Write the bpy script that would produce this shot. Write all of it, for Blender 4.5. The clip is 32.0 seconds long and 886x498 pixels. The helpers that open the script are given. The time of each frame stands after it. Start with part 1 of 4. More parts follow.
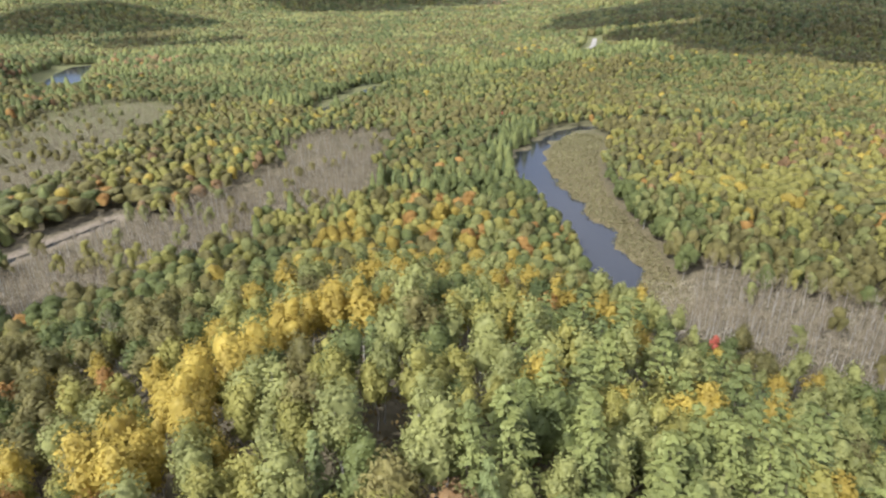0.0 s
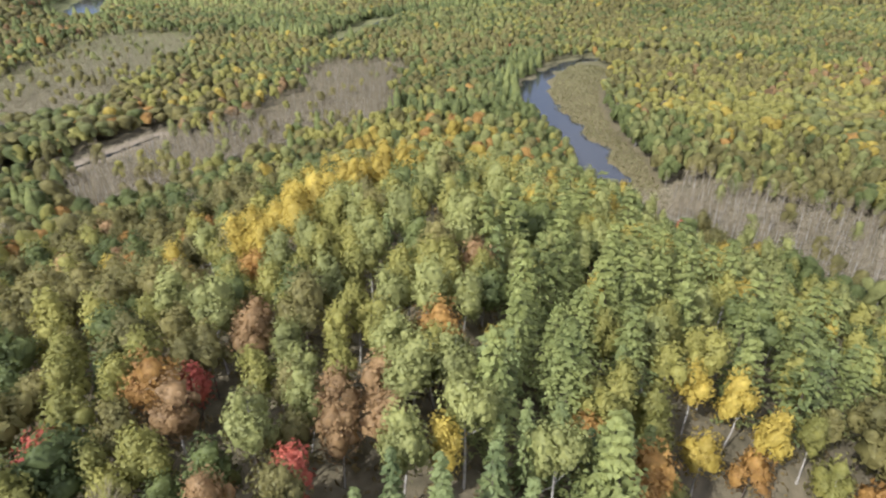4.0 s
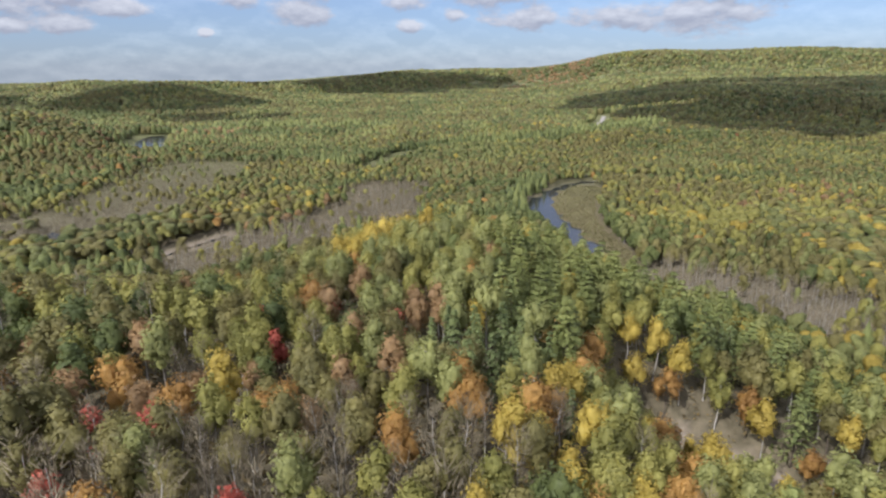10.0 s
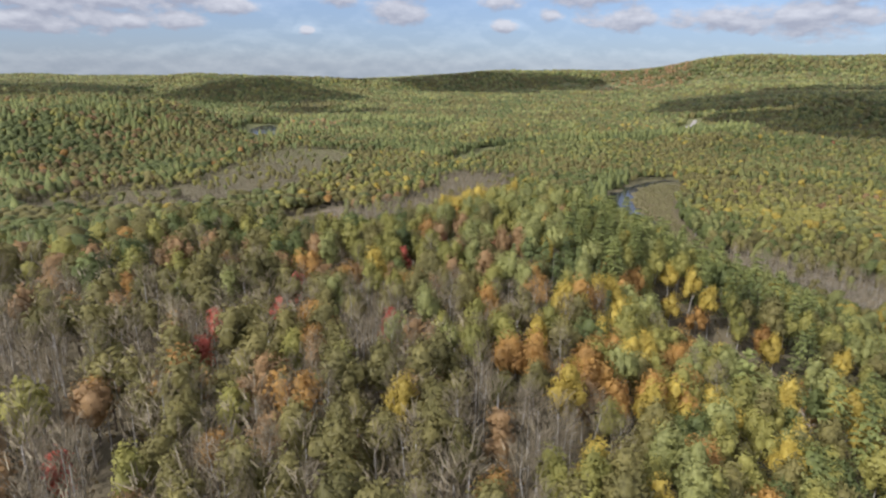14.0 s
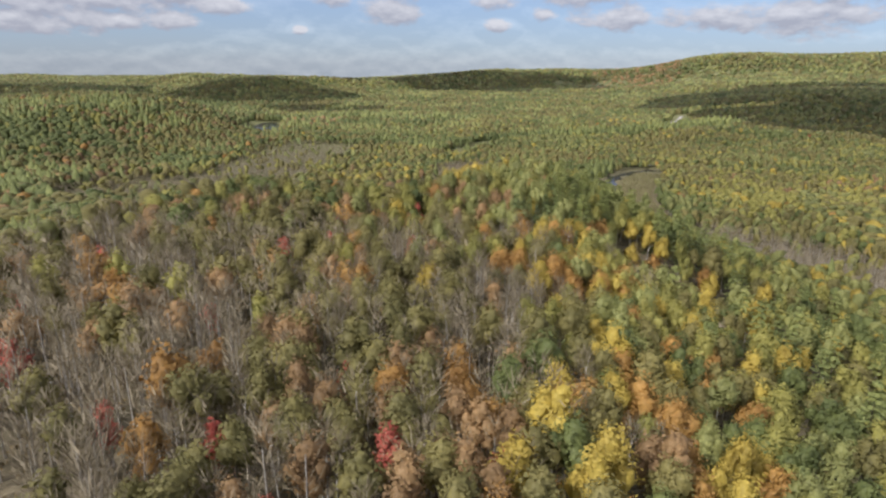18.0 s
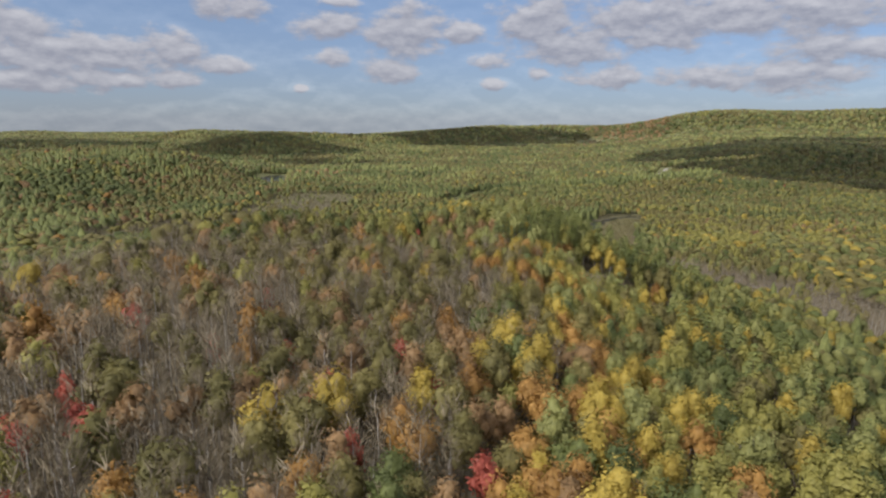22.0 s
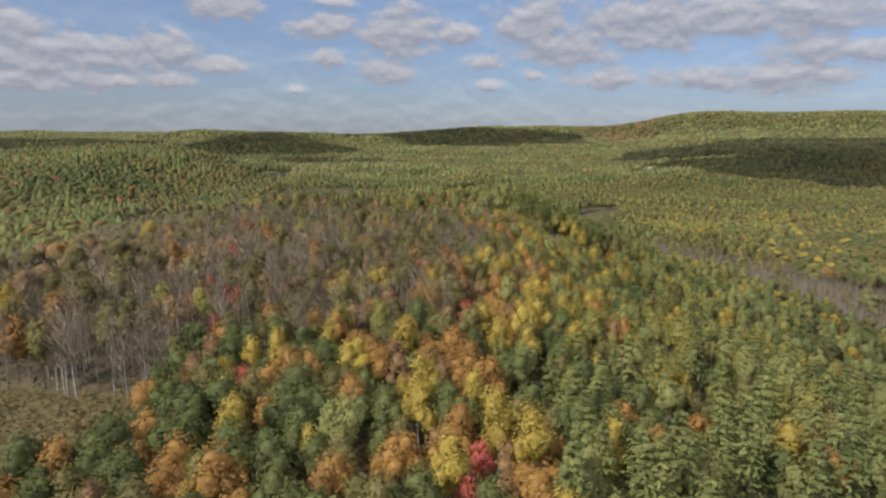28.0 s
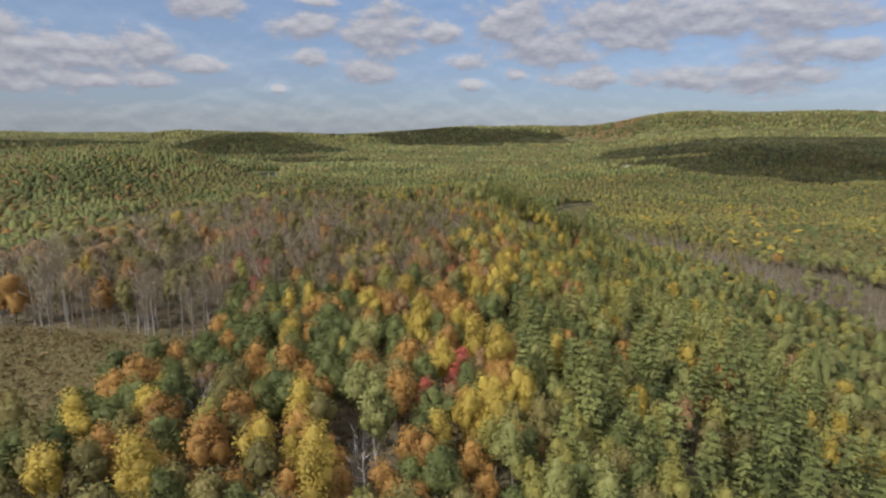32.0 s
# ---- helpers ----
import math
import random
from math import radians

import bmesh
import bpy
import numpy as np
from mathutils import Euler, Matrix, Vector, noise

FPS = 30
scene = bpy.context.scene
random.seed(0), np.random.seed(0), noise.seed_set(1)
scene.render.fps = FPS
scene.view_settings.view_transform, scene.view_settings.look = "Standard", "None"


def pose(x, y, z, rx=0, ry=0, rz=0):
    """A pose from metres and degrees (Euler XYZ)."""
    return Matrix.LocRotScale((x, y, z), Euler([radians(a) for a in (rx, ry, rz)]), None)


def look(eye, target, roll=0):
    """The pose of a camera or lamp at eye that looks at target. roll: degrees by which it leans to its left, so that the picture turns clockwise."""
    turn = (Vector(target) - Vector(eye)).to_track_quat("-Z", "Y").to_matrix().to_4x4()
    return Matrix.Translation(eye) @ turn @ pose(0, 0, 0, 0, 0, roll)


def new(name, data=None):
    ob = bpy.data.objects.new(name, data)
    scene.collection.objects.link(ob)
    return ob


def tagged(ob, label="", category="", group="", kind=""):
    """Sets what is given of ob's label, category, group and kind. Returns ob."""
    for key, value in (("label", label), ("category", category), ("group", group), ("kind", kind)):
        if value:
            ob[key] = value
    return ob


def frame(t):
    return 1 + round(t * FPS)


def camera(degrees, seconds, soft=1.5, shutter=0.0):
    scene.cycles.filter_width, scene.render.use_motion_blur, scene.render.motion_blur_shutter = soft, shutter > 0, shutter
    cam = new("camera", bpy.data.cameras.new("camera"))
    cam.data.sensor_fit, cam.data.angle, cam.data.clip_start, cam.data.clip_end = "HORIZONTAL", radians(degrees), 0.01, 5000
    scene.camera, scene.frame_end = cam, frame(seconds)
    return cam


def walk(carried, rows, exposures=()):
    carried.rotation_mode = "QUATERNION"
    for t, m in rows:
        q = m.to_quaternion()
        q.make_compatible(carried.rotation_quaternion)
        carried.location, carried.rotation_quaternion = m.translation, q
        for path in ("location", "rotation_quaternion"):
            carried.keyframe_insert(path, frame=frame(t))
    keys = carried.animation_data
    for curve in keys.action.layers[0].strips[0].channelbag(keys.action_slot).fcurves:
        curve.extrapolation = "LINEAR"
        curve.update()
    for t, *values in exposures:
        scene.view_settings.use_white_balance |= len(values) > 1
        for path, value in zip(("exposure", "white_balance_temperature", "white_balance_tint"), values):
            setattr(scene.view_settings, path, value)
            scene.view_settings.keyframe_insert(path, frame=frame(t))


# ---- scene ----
cam = camera(70.7, 32.0, soft=2.4)
PATH = [
    (0, 0.0, -0.0, 75.0, -1.72, -23.50, -0.70),
    (0.5, -0.5, -3.9, 74.9, -1.67, -23.52, -0.70),
    (1, -1.1, -8.0, 74.9, -1.68, -23.52, -0.78),
    (1.5, -1.7, -12.5, 74.9, -1.66, -23.51, -0.77),
    (2, -2.4, -17.6, 75.0, -1.53, -23.50, -0.85),
    (2.5, -3.0, -23.1, 75.2, -1.37, -23.60, -0.77),
    (3, -3.6, -28.8, 75.4, -1.38, -23.81, -0.72),
    (3.5, -4.3, -34.4, 75.7, -1.43, -26.31, -0.57),
    (4, -4.9, -39.9, 76.0, -1.24, -28.65, -0.36),
    (4.5, -5.5, -45.4, 76.2, -1.14, -28.75, -0.33),
    (6.5, -8.6, -66.7, 75.4, -0.53, -25.34, -0.33),
    (7, -9.1, -72.0, 75.2, -0.36, -22.87, -0.34),
    (7.5, -9.4, -77.5, 75.0, -0.23, -17.91, -0.31),
    (8, -9.6, -83.1, 74.7, -0.04, -17.07, -0.50),
    (8.5, -9.7, -88.2, 74.5, -0.20, -17.05, -0.51),
    (9, -9.7, -93.1, 74.3, -0.21, -16.91, -0.52),
    (9.5, -9.7, -98.2, 74.2, -0.18, -16.75, -0.49),
    (10, -9.7, -104.0, 74.2, 0.12, -16.47, -0.51),
    (10.5, -9.8, -110.1, 74.3, 0.19, -16.41, -0.58),
    (11, -9.9, -116.3, 74.5, 0.90, -16.41, -0.45),
    (11.5, -9.9, -122.2, 74.6, 5.95, -16.40, 0.37),
    (12, -9.8, -127.9, 74.5, 8.09, -16.47, 0.86),
    (12.5, -9.7, -133.5, 74.3, 7.81, -16.45, 0.74),
    (13, -9.5, -139.1, 74.0, 7.83, -16.43, 0.74),
    (13.5, -9.3, -145.2, 73.9, 7.83, -16.38, 0.72),
    (14, -9.0, -151.6, 73.9, 7.90, -16.48, 0.62),
    (14.5, -8.7, -157.8, 73.8, 7.90, -16.46, 0.57),
    (16.5, -7.9, -178.9, 72.7, 7.80, -16.51, 0.57),
    (17, -7.5, -184.3, 72.6, 7.79, -16.35, 0.47),
    (17.5, -6.9, -190.1, 72.5, 7.66, -16.48, 0.45),
    (18, -6.3, -196.0, 72.4, 7.38, -16.52, 0.43),
    (18.5, -5.5, -201.9, 72.5, 7.09, -23.51, 0.63),
    (19, -4.6, -207.6, 72.6, 7.03, -25.43, 0.65),
    (19.5, -3.7, -213.3, 72.6, 7.16, -16.76, 0.48),
    (20, -2.7, -219.1, 72.5, 7.22, -11.66, 0.37),
    (20.5, -1.8, -224.9, 72.3, 7.30, -11.65, 0.36),
    (21, -0.9, -230.7, 72.0, 7.19, -11.63, 0.30),
    (21.5, -0.1, -236.3, 71.8, 7.16, -11.50, 0.23),
    (22, 0.7, -242.1, 71.5, 7.21, -11.61, 0.35),
    (22.5, 1.4, -248.1, 71.3, 7.36, -11.59, 0.49),
    (23, 1.9, -254.1, 71.2, 7.49, -11.56, 0.52),
    (23.5, 2.4, -260.2, 71.2, 7.43, -11.52, 0.49),
    (24, 2.8, -266.4, 71.3, 7.28, -11.50, 0.43),
    (24.5, 3.2, -272.5, 71.3, 7.17, -11.47, 0.45),
    (25, 3.6, -278.0, 71.1, 6.00, -11.53, 0.35),
    (25.5, 4.0, -283.2, 71.0, 6.05, -11.42, 0.33),
    (27.5, 7.0, -305.2, 71.1, 6.43, -11.60, 0.36),
    (28, 7.8, -310.7, 71.1, 6.74, -11.54, 0.47),
    (28.5, 8.5, -316.2, 71.2, 6.81, -11.51, 0.46),
    (29, 9.3, -321.8, 71.4, 6.83, -11.55, 0.47),
    (29.5, 10.1, -327.0, 71.7, 6.79, -11.64, 0.53),
    (30, 10.8, -331.8, 72.0, 7.39, -11.54, 0.65),
    (30.5, 11.3, -336.3, 72.2, 7.31, -11.51, 0.65),
    (31, 11.5, -340.7, 72.2, 7.21, -11.58, 0.62),
    (31.5, 11.3, -345.3, 72.2, 6.56, -11.58, 0.58),
    (32, 10.7, -350.2, 72.2, 5.26, -11.55, 0.38),
]
EXPOSURES = [(0, 1.1, 5900, 10), (7, 1.1, 5900, 10), (8.5, 0.75, 5900, 11), (14, 0.65, 6050, 12), (18, 0.65, 6200, 12), (19, 0.9, 6100, 12), (20, 0.85, 6300, 12), (20.8, 0.4, 6300, 12), (22, 0.33, 6280, 12), (32, 0.32, 6350, 12)]
walk(cam, [(t, pose(x, y, z, 90 + pitch, 0, yaw) @ pose(0, 0, 0, 0, 0, roll)) for t, x, y, z, yaw, pitch, roll in PATH], EXPOSURES)

# ---------------------------------------------------------------- world and sun
SUN_TO = Vector((-0.50, -0.52, 0.69)).normalized()
CLOUD_BASE, CLOUD_TOP = (2.6, 2.6, 2.95, 1), (4.7, 4.6, 4.7, 1)
SKY_TINT, SKY_LOW = (0.72, 0.72, 0.78, 1), (0.34, 0.44, 0.66, 1)
# heaps of fair-weather cloud: bearing and height of each, half its width and height, in degrees
HEAPS_WEST = [(-40.7, 6.6, 3.1, 1.7), (-39.5, 4.8, 4.7, 2.0), (-34.7, 5.0, 5.7, 1.8), (-29.7, 5.7, 2.6, 1.5), (-39.7, 2.9, 5.7, 1.1), (-35.2, 3.1, 4.1, 0.9), (-26.8, 4.5, 3.1, 0.9), (-29.9, 3.2, 2.6, 0.7), (-25.1, 9.1, 3.0, 1.3), (-17.1, 7.8, 2.9, 1.2), (-17.2, 5.3, 1.6, 0.9), (-10.6, 7.5, 3.9, 2.5), (-12.1, 4.2, 2.6, 1.3), (-19.7, 2.7, 0.7, 0.4), (-5.6, 7.5, 2.3, 1.1)]
HEAPS_EAST = [(1.2, 8.2, 4.1, 2.6), (3.7, 6.3, 4.7, 1.8), (-3.1, 5.2, 2.1, 0.7), (1.2, 4.1, 1.1, 0.6), (-2.8, 3.2, 1.2, 0.6), (7.1, 3.7, 3.6, 1.1), (10.5, 8.2, 6.2, 2.6), (16.5, 8.3, 6.7, 1.8), (21.9, 8.2, 6.7, 1.8), (24.4, 5.5, 6.2, 1.1), (14.8, 3.8, 4.7, 1.0), (20.9, 3.5, 6.2, 1.4), (-16.4, 9.9, 2.1, 0.5)]
world = bpy.data.worlds.new("sky")
scene.world = world
world.use_nodes = True


def sky_nodes():
    nt = world.node_tree
    nt.nodes.clear()
    N, L = nt.nodes.new, nt.links.new
    out, bg = N("ShaderNodeOutputWorld"), N("ShaderNodeBackground")
    sky = N("ShaderNodeTexSky")
    sky.sky_type, sky.sun_disc = "NISHITA", False
    sky.sun_elevation = math.asin(SUN_TO.z)
    sky.sun_rotation = math.atan2(SUN_TO.x, SUN_TO.y)
    sky.altitude, sky.air_density, sky.dust_density, sky.ozone_density = 300, 1.0, 0.15, 2.5
    tc, sep = N("ShaderNodeTexCoord"), N("ShaderNodeSeparateXYZ")
    L(tc.outputs["Generated"], sep.inputs[0])

    def calc(op, a, b):
        n = N("ShaderNodeMath")
        n.operation = op
        for i, v in enumerate((a, b)):
            if isinstance(v, (int, float)):
                n.inputs[i].default_value = v
            else:
                L(v, n.inputs[i])
        return n.outputs[0]

    def puffs():
        """Density of loose cloud over the sky's dome."""
        flat = N("ShaderNodeCombineXYZ")
        L(calc("MULTIPLY", sep.outputs["X"], 5.2), flat.inputs[0])
        L(calc("MULTIPLY", sep.outputs["Y"], 5.2), flat.inputs[1])
        L(calc("MULTIPLY", sep.outputs["Z"], 17.0), flat.inputs[2])
        big, fine = N("ShaderNodeTexNoise"), N("ShaderNodeTexNoise")
        for n, s, d, r in ((big, 0.62, 3.0, 0.5), (fine, 1.5, 6.0, 0.55)):
            n.inputs["Scale"].default_value, n.inputs["Detail"].default_value, n.inputs["Roughness"].default_value = s, d, r
            L(flat.outputs[0], n.inputs["Vector"])
        return calc("ADD", calc("MULTIPLY", big.outputs["Fac"], 0.5), calc("MULTIPLY", fine.outputs["Fac"], 0.5))

    def puff_field():
        """Nearness to the heaped clouds that stand over the valley, as a node group over bearing and height in degrees."""
        ng = bpy.data.node_groups.new("heaped_clouds", "ShaderNodeTree")
        ng.interface.new_socket(name="Way", in_out="INPUT", socket_type="NodeSocketVector")
        ng.interface.new_socket(name="Density", in_out="OUTPUT", socket_type="NodeSocketFloat")
        gi, go = ng.nodes.new("NodeGroupInput"), ng.nodes.new("NodeGroupOutput")
        last = None
        for bearing, height, wide, high in HEAPS_WEST + HEAPS_EAST:
            at, size, least = ng.nodes.new("ShaderNodeVectorMath"), ng.nodes.new("ShaderNodeVectorMath"), ng.nodes.new("ShaderNodeMath")
            at.operation, size.operation, least.operation = "MULTIPLY_ADD", "LENGTH", "SMOOTH_MIN"
            at.inputs[1].default_value = (1 / wide, 1 / high, 0)
            at.inputs[2].default_value = (-bearing / wide, -height / high, 0)
            ng.links.new(gi.outputs[0], at.inputs[0])
            ng.links.new(at.outputs[0], size.inputs[0])
            least.inputs[1].default_value, least.inputs[2].default_value = 9.0, 0.25
            ng.links.new(size.outputs["Value"], least.inputs[0])
            if last:
                ng.links.new(last, least.inputs[1])
            last = least.outputs[0]
        flip = ng.nodes.new("ShaderNodeMath")
        flip.operation, flip.inputs[0].default_value = "SUBTRACT", 1.0
        ng.links.new(last, flip.inputs[1])
        ng.links.new(flip.outputs[0], go.inputs[0])
        return ng

    field = puff_field()
    bearing = calc("MULTIPLY", calc("ARCTAN2", sep.outputs["X"], sep.outputs["Y"]), 57.2958)
    height = calc("MULTIPLY", calc("ARCSINE", sep.outputs["Z"], 0.0), 57.2958)

    def heaped(lift):
        way, curl, grp = N("ShaderNodeCombineXYZ"), N("ShaderNodeTexNoise"), N("ShaderNodeGroup")
        grp.node_tree = field
        up = calc("ADD", height, lift)
        L(bearing, way.inputs[0])
        L(up, way.inputs[1])
        grain = N("ShaderNodeCombineXYZ")
        L(calc("MULTIPLY", bearing, 0.42), grain.inputs[0])
        L(calc("MULTIPLY", up, 0.85), grain.inputs[1])
        curl.inputs["Scale"].default_value, curl.inputs["Detail"].default_value, curl.inputs["Roughness"].default_value = 1.0, 6.0, 0.58
        L(grain.outputs[0], curl.inputs["Vector"])
        L(way.outputs[0], grp.inputs[0])
        near = calc("MINIMUM", calc("MAXIMUM", grp.outputs[0], -0.9), 0.6)
        return calc("ADD", near, calc("MULTIPLY", calc("SUBTRACT", curl.outputs["Fac"], 0.5), 2.1))

    heap, heap_above = heaped(0.0), heaped(0.55)
    dens = puffs()
    # the open sky round the heaps carries loose cloud of the same kind
    beyond = N("ShaderNodeMapRange")
    beyond.inputs["From Min"].default_value, beyond.inputs["From Max"].default_value = 10.5, 15.0
    L(calc("MAXIMUM", height, calc("SUBTRACT", calc("ABSOLUTE", calc("ADD", bearing, 8.0), 0.0), 30.0)), beyond.inputs["Value"])
    ramp, veil = N("ShaderNodeValToRGB"), N("ShaderNodeValToRGB")
    ramp.color_ramp.elements[0].position, ramp.color_ramp.elements[1].position = 0.45, 0.56
    L(calc("ADD", dens, 0.06), ramp.inputs[0])
    veil.color_ramp.elements[0].position, veil.color_ramp.elements[1].position = 0.0, 0.62
    L(calc("ADD", heap, 0.26), veil.inputs[0])
    covered = calc("MAXIMUM", veil.outputs["Color"], calc("MULTIPLY", ramp.outputs["Color"], beyond.outputs[0]))
    lit = calc("ADD", calc("MULTIPLY", calc("SUBTRACT", heap, heap_above), 0.75), 0.30)
    shade = N("ShaderNodeValToRGB")
    e = shade.color_ramp.elements
    e[0].position, e[0].color = 0.05, CLOUD_BASE
    e[1].position, e[1].color = 0.85, CLOUD_TOP
    L(lit, shade.inputs[0])
    tint = N("ShaderNodeMix")
    tint.data_type, tint.blend_type = "RGBA", "MULTIPLY"
    tint.inputs["Factor"].default_value = 1.0
    L(sky.outputs[0], tint.inputs["A"])
    # clouds above the view brightened up to 4.2 times, added fill for shadows
    high = N("ShaderNodeMapRange")
    high.inputs["From Min"].default_value, high.inputs["From Max"].default_value = 0.22, 0.7
    high.inputs["To Min"].default_value, high.inputs["To Max"].default_value = 1.0, 4.2
    L(sep.outputs["Z"], high.inputs["Value"])
    overhead_fill = N("ShaderNodeMix")
    overhead_fill.data_type, overhead_fill.blend_type = "RGBA", "MULTIPLY"
    overhead_fill.inputs["Factor"].default_value = 1.0
    L(shade.outputs[0], overhead_fill.inputs["A"])
    L(high.outputs[0], overhead_fill.inputs["B"])
    low = N("ShaderNodeMapRange")
    low.inputs["From Min"].default_value, low.inputs["From Max"].default_value = 0.0, 0.18
    L(sep.outputs["Z"], low.inputs["Value"])
    hue = N("ShaderNodeValToRGB")
    hue.color_ramp.elements[0].color, hue.color_ramp.elements[1].color = SKY_LOW, SKY_TINT
    L(low.outputs[0], hue.inputs[0])
    L(hue.outputs[0], tint.inputs["B"])
    # thin high haze, thicker towards the horizon
    haze = N("ShaderNodeMapRange")
    haze.inputs["From Min"].default_value, haze.inputs["From Max"].default_value = 0.0, 11.0
    haze.inputs["To Min"].default_value, haze.inputs["To Max"].default_value = 0.40, 0.12
    L(height, haze.inputs["Value"])
    cover = calc("MAXIMUM", calc("MULTIPLY", covered, 0.9), haze.outputs[0])
    mix = N("ShaderNodeMix")
    mix.data_type = "RGBA"
    L(cover, mix.inputs["Factor"])
    L(tint.outputs["Result"], mix.inputs["A"])
    L(overhead_fill.outputs["Result"], mix.inputs["B"])
    L(mix.outputs["Result"], bg.inputs["Color"])
    bg.inputs["Strength"].default_value = 0.10
    L(bg.outputs[0], out.inputs[0])


sky_nodes()
lamp = bpy.data.lights.new("sun", "SUN")
lamp.energy, lamp.angle, lamp.color = 3.4, radians(0.53), (1.0, 0.95, 0.87)
new("sun", lamp).matrix_world = look(SUN_TO * 900, (0, 0, 0))

# ---------------------------------------------------------------- materials


def leafy(name, dark, light, tone=0.30, bend=0.2, patch=0.17, relief=0.0):
    """Foliage: colour varies leaf by leaf, tree by tree and in patches; light passes through the leaves."""
    m = bpy.data.materials.new(name)
    m.use_nodes = True
    nt = m.node_tree
    nt.nodes.clear()
    N, L = nt.nodes.new, nt.links.new
    geo, obj, tc = N("ShaderNodeNewGeometry"), N("ShaderNodeObjectInfo"), N("ShaderNodeNewGeometry")
    wide = N("ShaderNodeTexNoise")
    wide.inputs["Scale"].default_value, wide.inputs["Detail"].default_value = patch, 2.0
    L(tc.outputs["Position"], wide.inputs["Vector"])
    mixf = N("ShaderNodeMath")
    mixf.operation = "MULTIPLY_ADD"
    L(geo.outputs["Random Per Island"], mixf.inputs[0])
    mixf.inputs[1].default_value = tone
    add = N("ShaderNodeMath")
    add.operation = "MULTIPLY_ADD"
    L(wide.outputs["Fac"], add.inputs[0])
    add.inputs[1].default_value, add.inputs[2].default_value = 1.8, -0.7
    L(add.outputs[0], mixf.inputs[2])
    rnd = N("ShaderNodeMath")
    rnd.operation = "MULTIPLY_ADD"
    L(obj.outputs["Random"], rnd.inputs[0])
    rnd.inputs[1].default_value = 0.45
    L(mixf.outputs[0], rnd.inputs[2])
    ramp = N("ShaderNodeValToRGB")
    e = ramp.color_ramp.elements
    e[0].color, e[1].color = (*dark, 1), (*light, 1)
    e[0].position, e[1].position = 0.1, 0.9
    broad, vary = N("ShaderNodeTexNoise"), N("ShaderNodeMath")
    broad.inputs["Scale"].default_value, broad.inputs["Detail"].default_value = 0.014, 3.0
    L(tc.outputs["Position"], broad.inputs["Vector"])
    vary.operation = "MULTIPLY_ADD"
    L(broad.outputs["Fac"], vary.inputs[0])
    vary.inputs[1].default_value = 1.3
    shift = N("ShaderNodeMath")
    shift.operation, shift.inputs[1].default_value = "SUBTRACT", 0.65
    L(rnd.outputs[0], shift.inputs[0])
    L(shift.outputs[0], vary.inputs[2])
    L(vary.outputs[0], ramp.inputs[0])
    grain, speck = N("ShaderNodeTexNoise"), N("ShaderNodeMix")
    grain.inputs["Scale"].default_value, grain.inputs["Detail"].default_value, grain.inputs["Roughness"].default_value = 0.75, 5.0, 0.75
    L(tc.outputs["Position"], grain.inputs["Vector"])
    fleck = N("ShaderNodeMapRange")
    fleck.inputs["From Min"].default_value, fleck.inputs["From Max"].default_value = 0.3, 0.7
    fleck.inputs["To Min"].default_value, fleck.inputs["To Max"].default_value = 0.75, 1.25
    L(grain.outputs["Fac"], fleck.inputs["Value"])
    speck.data_type, speck.blend_type = "RGBA", "MULTIPLY"
    speck.inputs["Factor"].default_value = 1.0
    L(ramp.outputs[0], speck.inputs["A"])
    L(fleck.outputs[0], speck.inputs["B"])
    dif, tra, mix, out = N("ShaderNodeBsdfPrincipled"), N("ShaderNodeBsdfTranslucent"), N("ShaderNodeMixShader"), N("ShaderNodeOutputMaterial")
    dif.inputs["Roughness"].default_value, dif.inputs["Specular IOR Level"].default_value = 0.62, 0.3
    L(speck.outputs["Result"], dif.inputs["Base Color"])
    L(speck.outputs["Result"], tra.inputs["Color"])
    if relief:
        bump = N("ShaderNodeBump")
        bump.inputs["Strength"].default_value, bump.inputs["Distance"].default_value = relief, 1.3
        L(grain.outputs["Fac"], bump.inputs["Height"])
        L(bump.outputs[0], dif.inputs["Normal"])
    mix.inputs[0].default_value = bend
    L(dif.outputs[0], mix.inputs[1])
    L(tra.outputs[0], mix.inputs[2])
    L(mix.outputs[0], out.inputs[0])
    return m


def solid(name, dark, light, rough=0.85, scale=2.0, bump=0.3):
    m = bpy.data.materials.new(name)
    m.use_nodes = True
    nt = m.node_tree
    N, L = nt.nodes.new, nt.links.new
    b = nt.nodes["Principled BSDF"]
    b.inputs["Roughness"].default_value = rough
    b.inputs["Specular IOR Level"].default_value = 0.25
    pos, a = N("ShaderNodeNewGeometry"), N("ShaderNodeTexNoise")
    a.inputs["Scale"].default_value, a.inputs["Detail"].default_value = scale, 6.0
    L(pos.outputs["Position"], a.inputs["Vector"])
    ramp = N("ShaderNodeValToRGB")
    ramp.color_ramp.elements[0].color, ramp.color_ramp.elements[1].color = (*dark, 1), (*light, 1)
    ramp.color_ramp.elements[0].position, ramp.color_ramp.elements[1].position = 0.35, 0.65
    L(a.outputs["Fac"], ramp.inputs[0])
    L(ramp.outputs[0], b.inputs["Base Color"])
    bm = N("ShaderNodeBump")
    bm.inputs["Strength"].default_value = bump
    L(a.outputs["Fac"], bm.inputs["Height"])
    L(bm.outputs[0], b.inputs["Normal"])
    return m


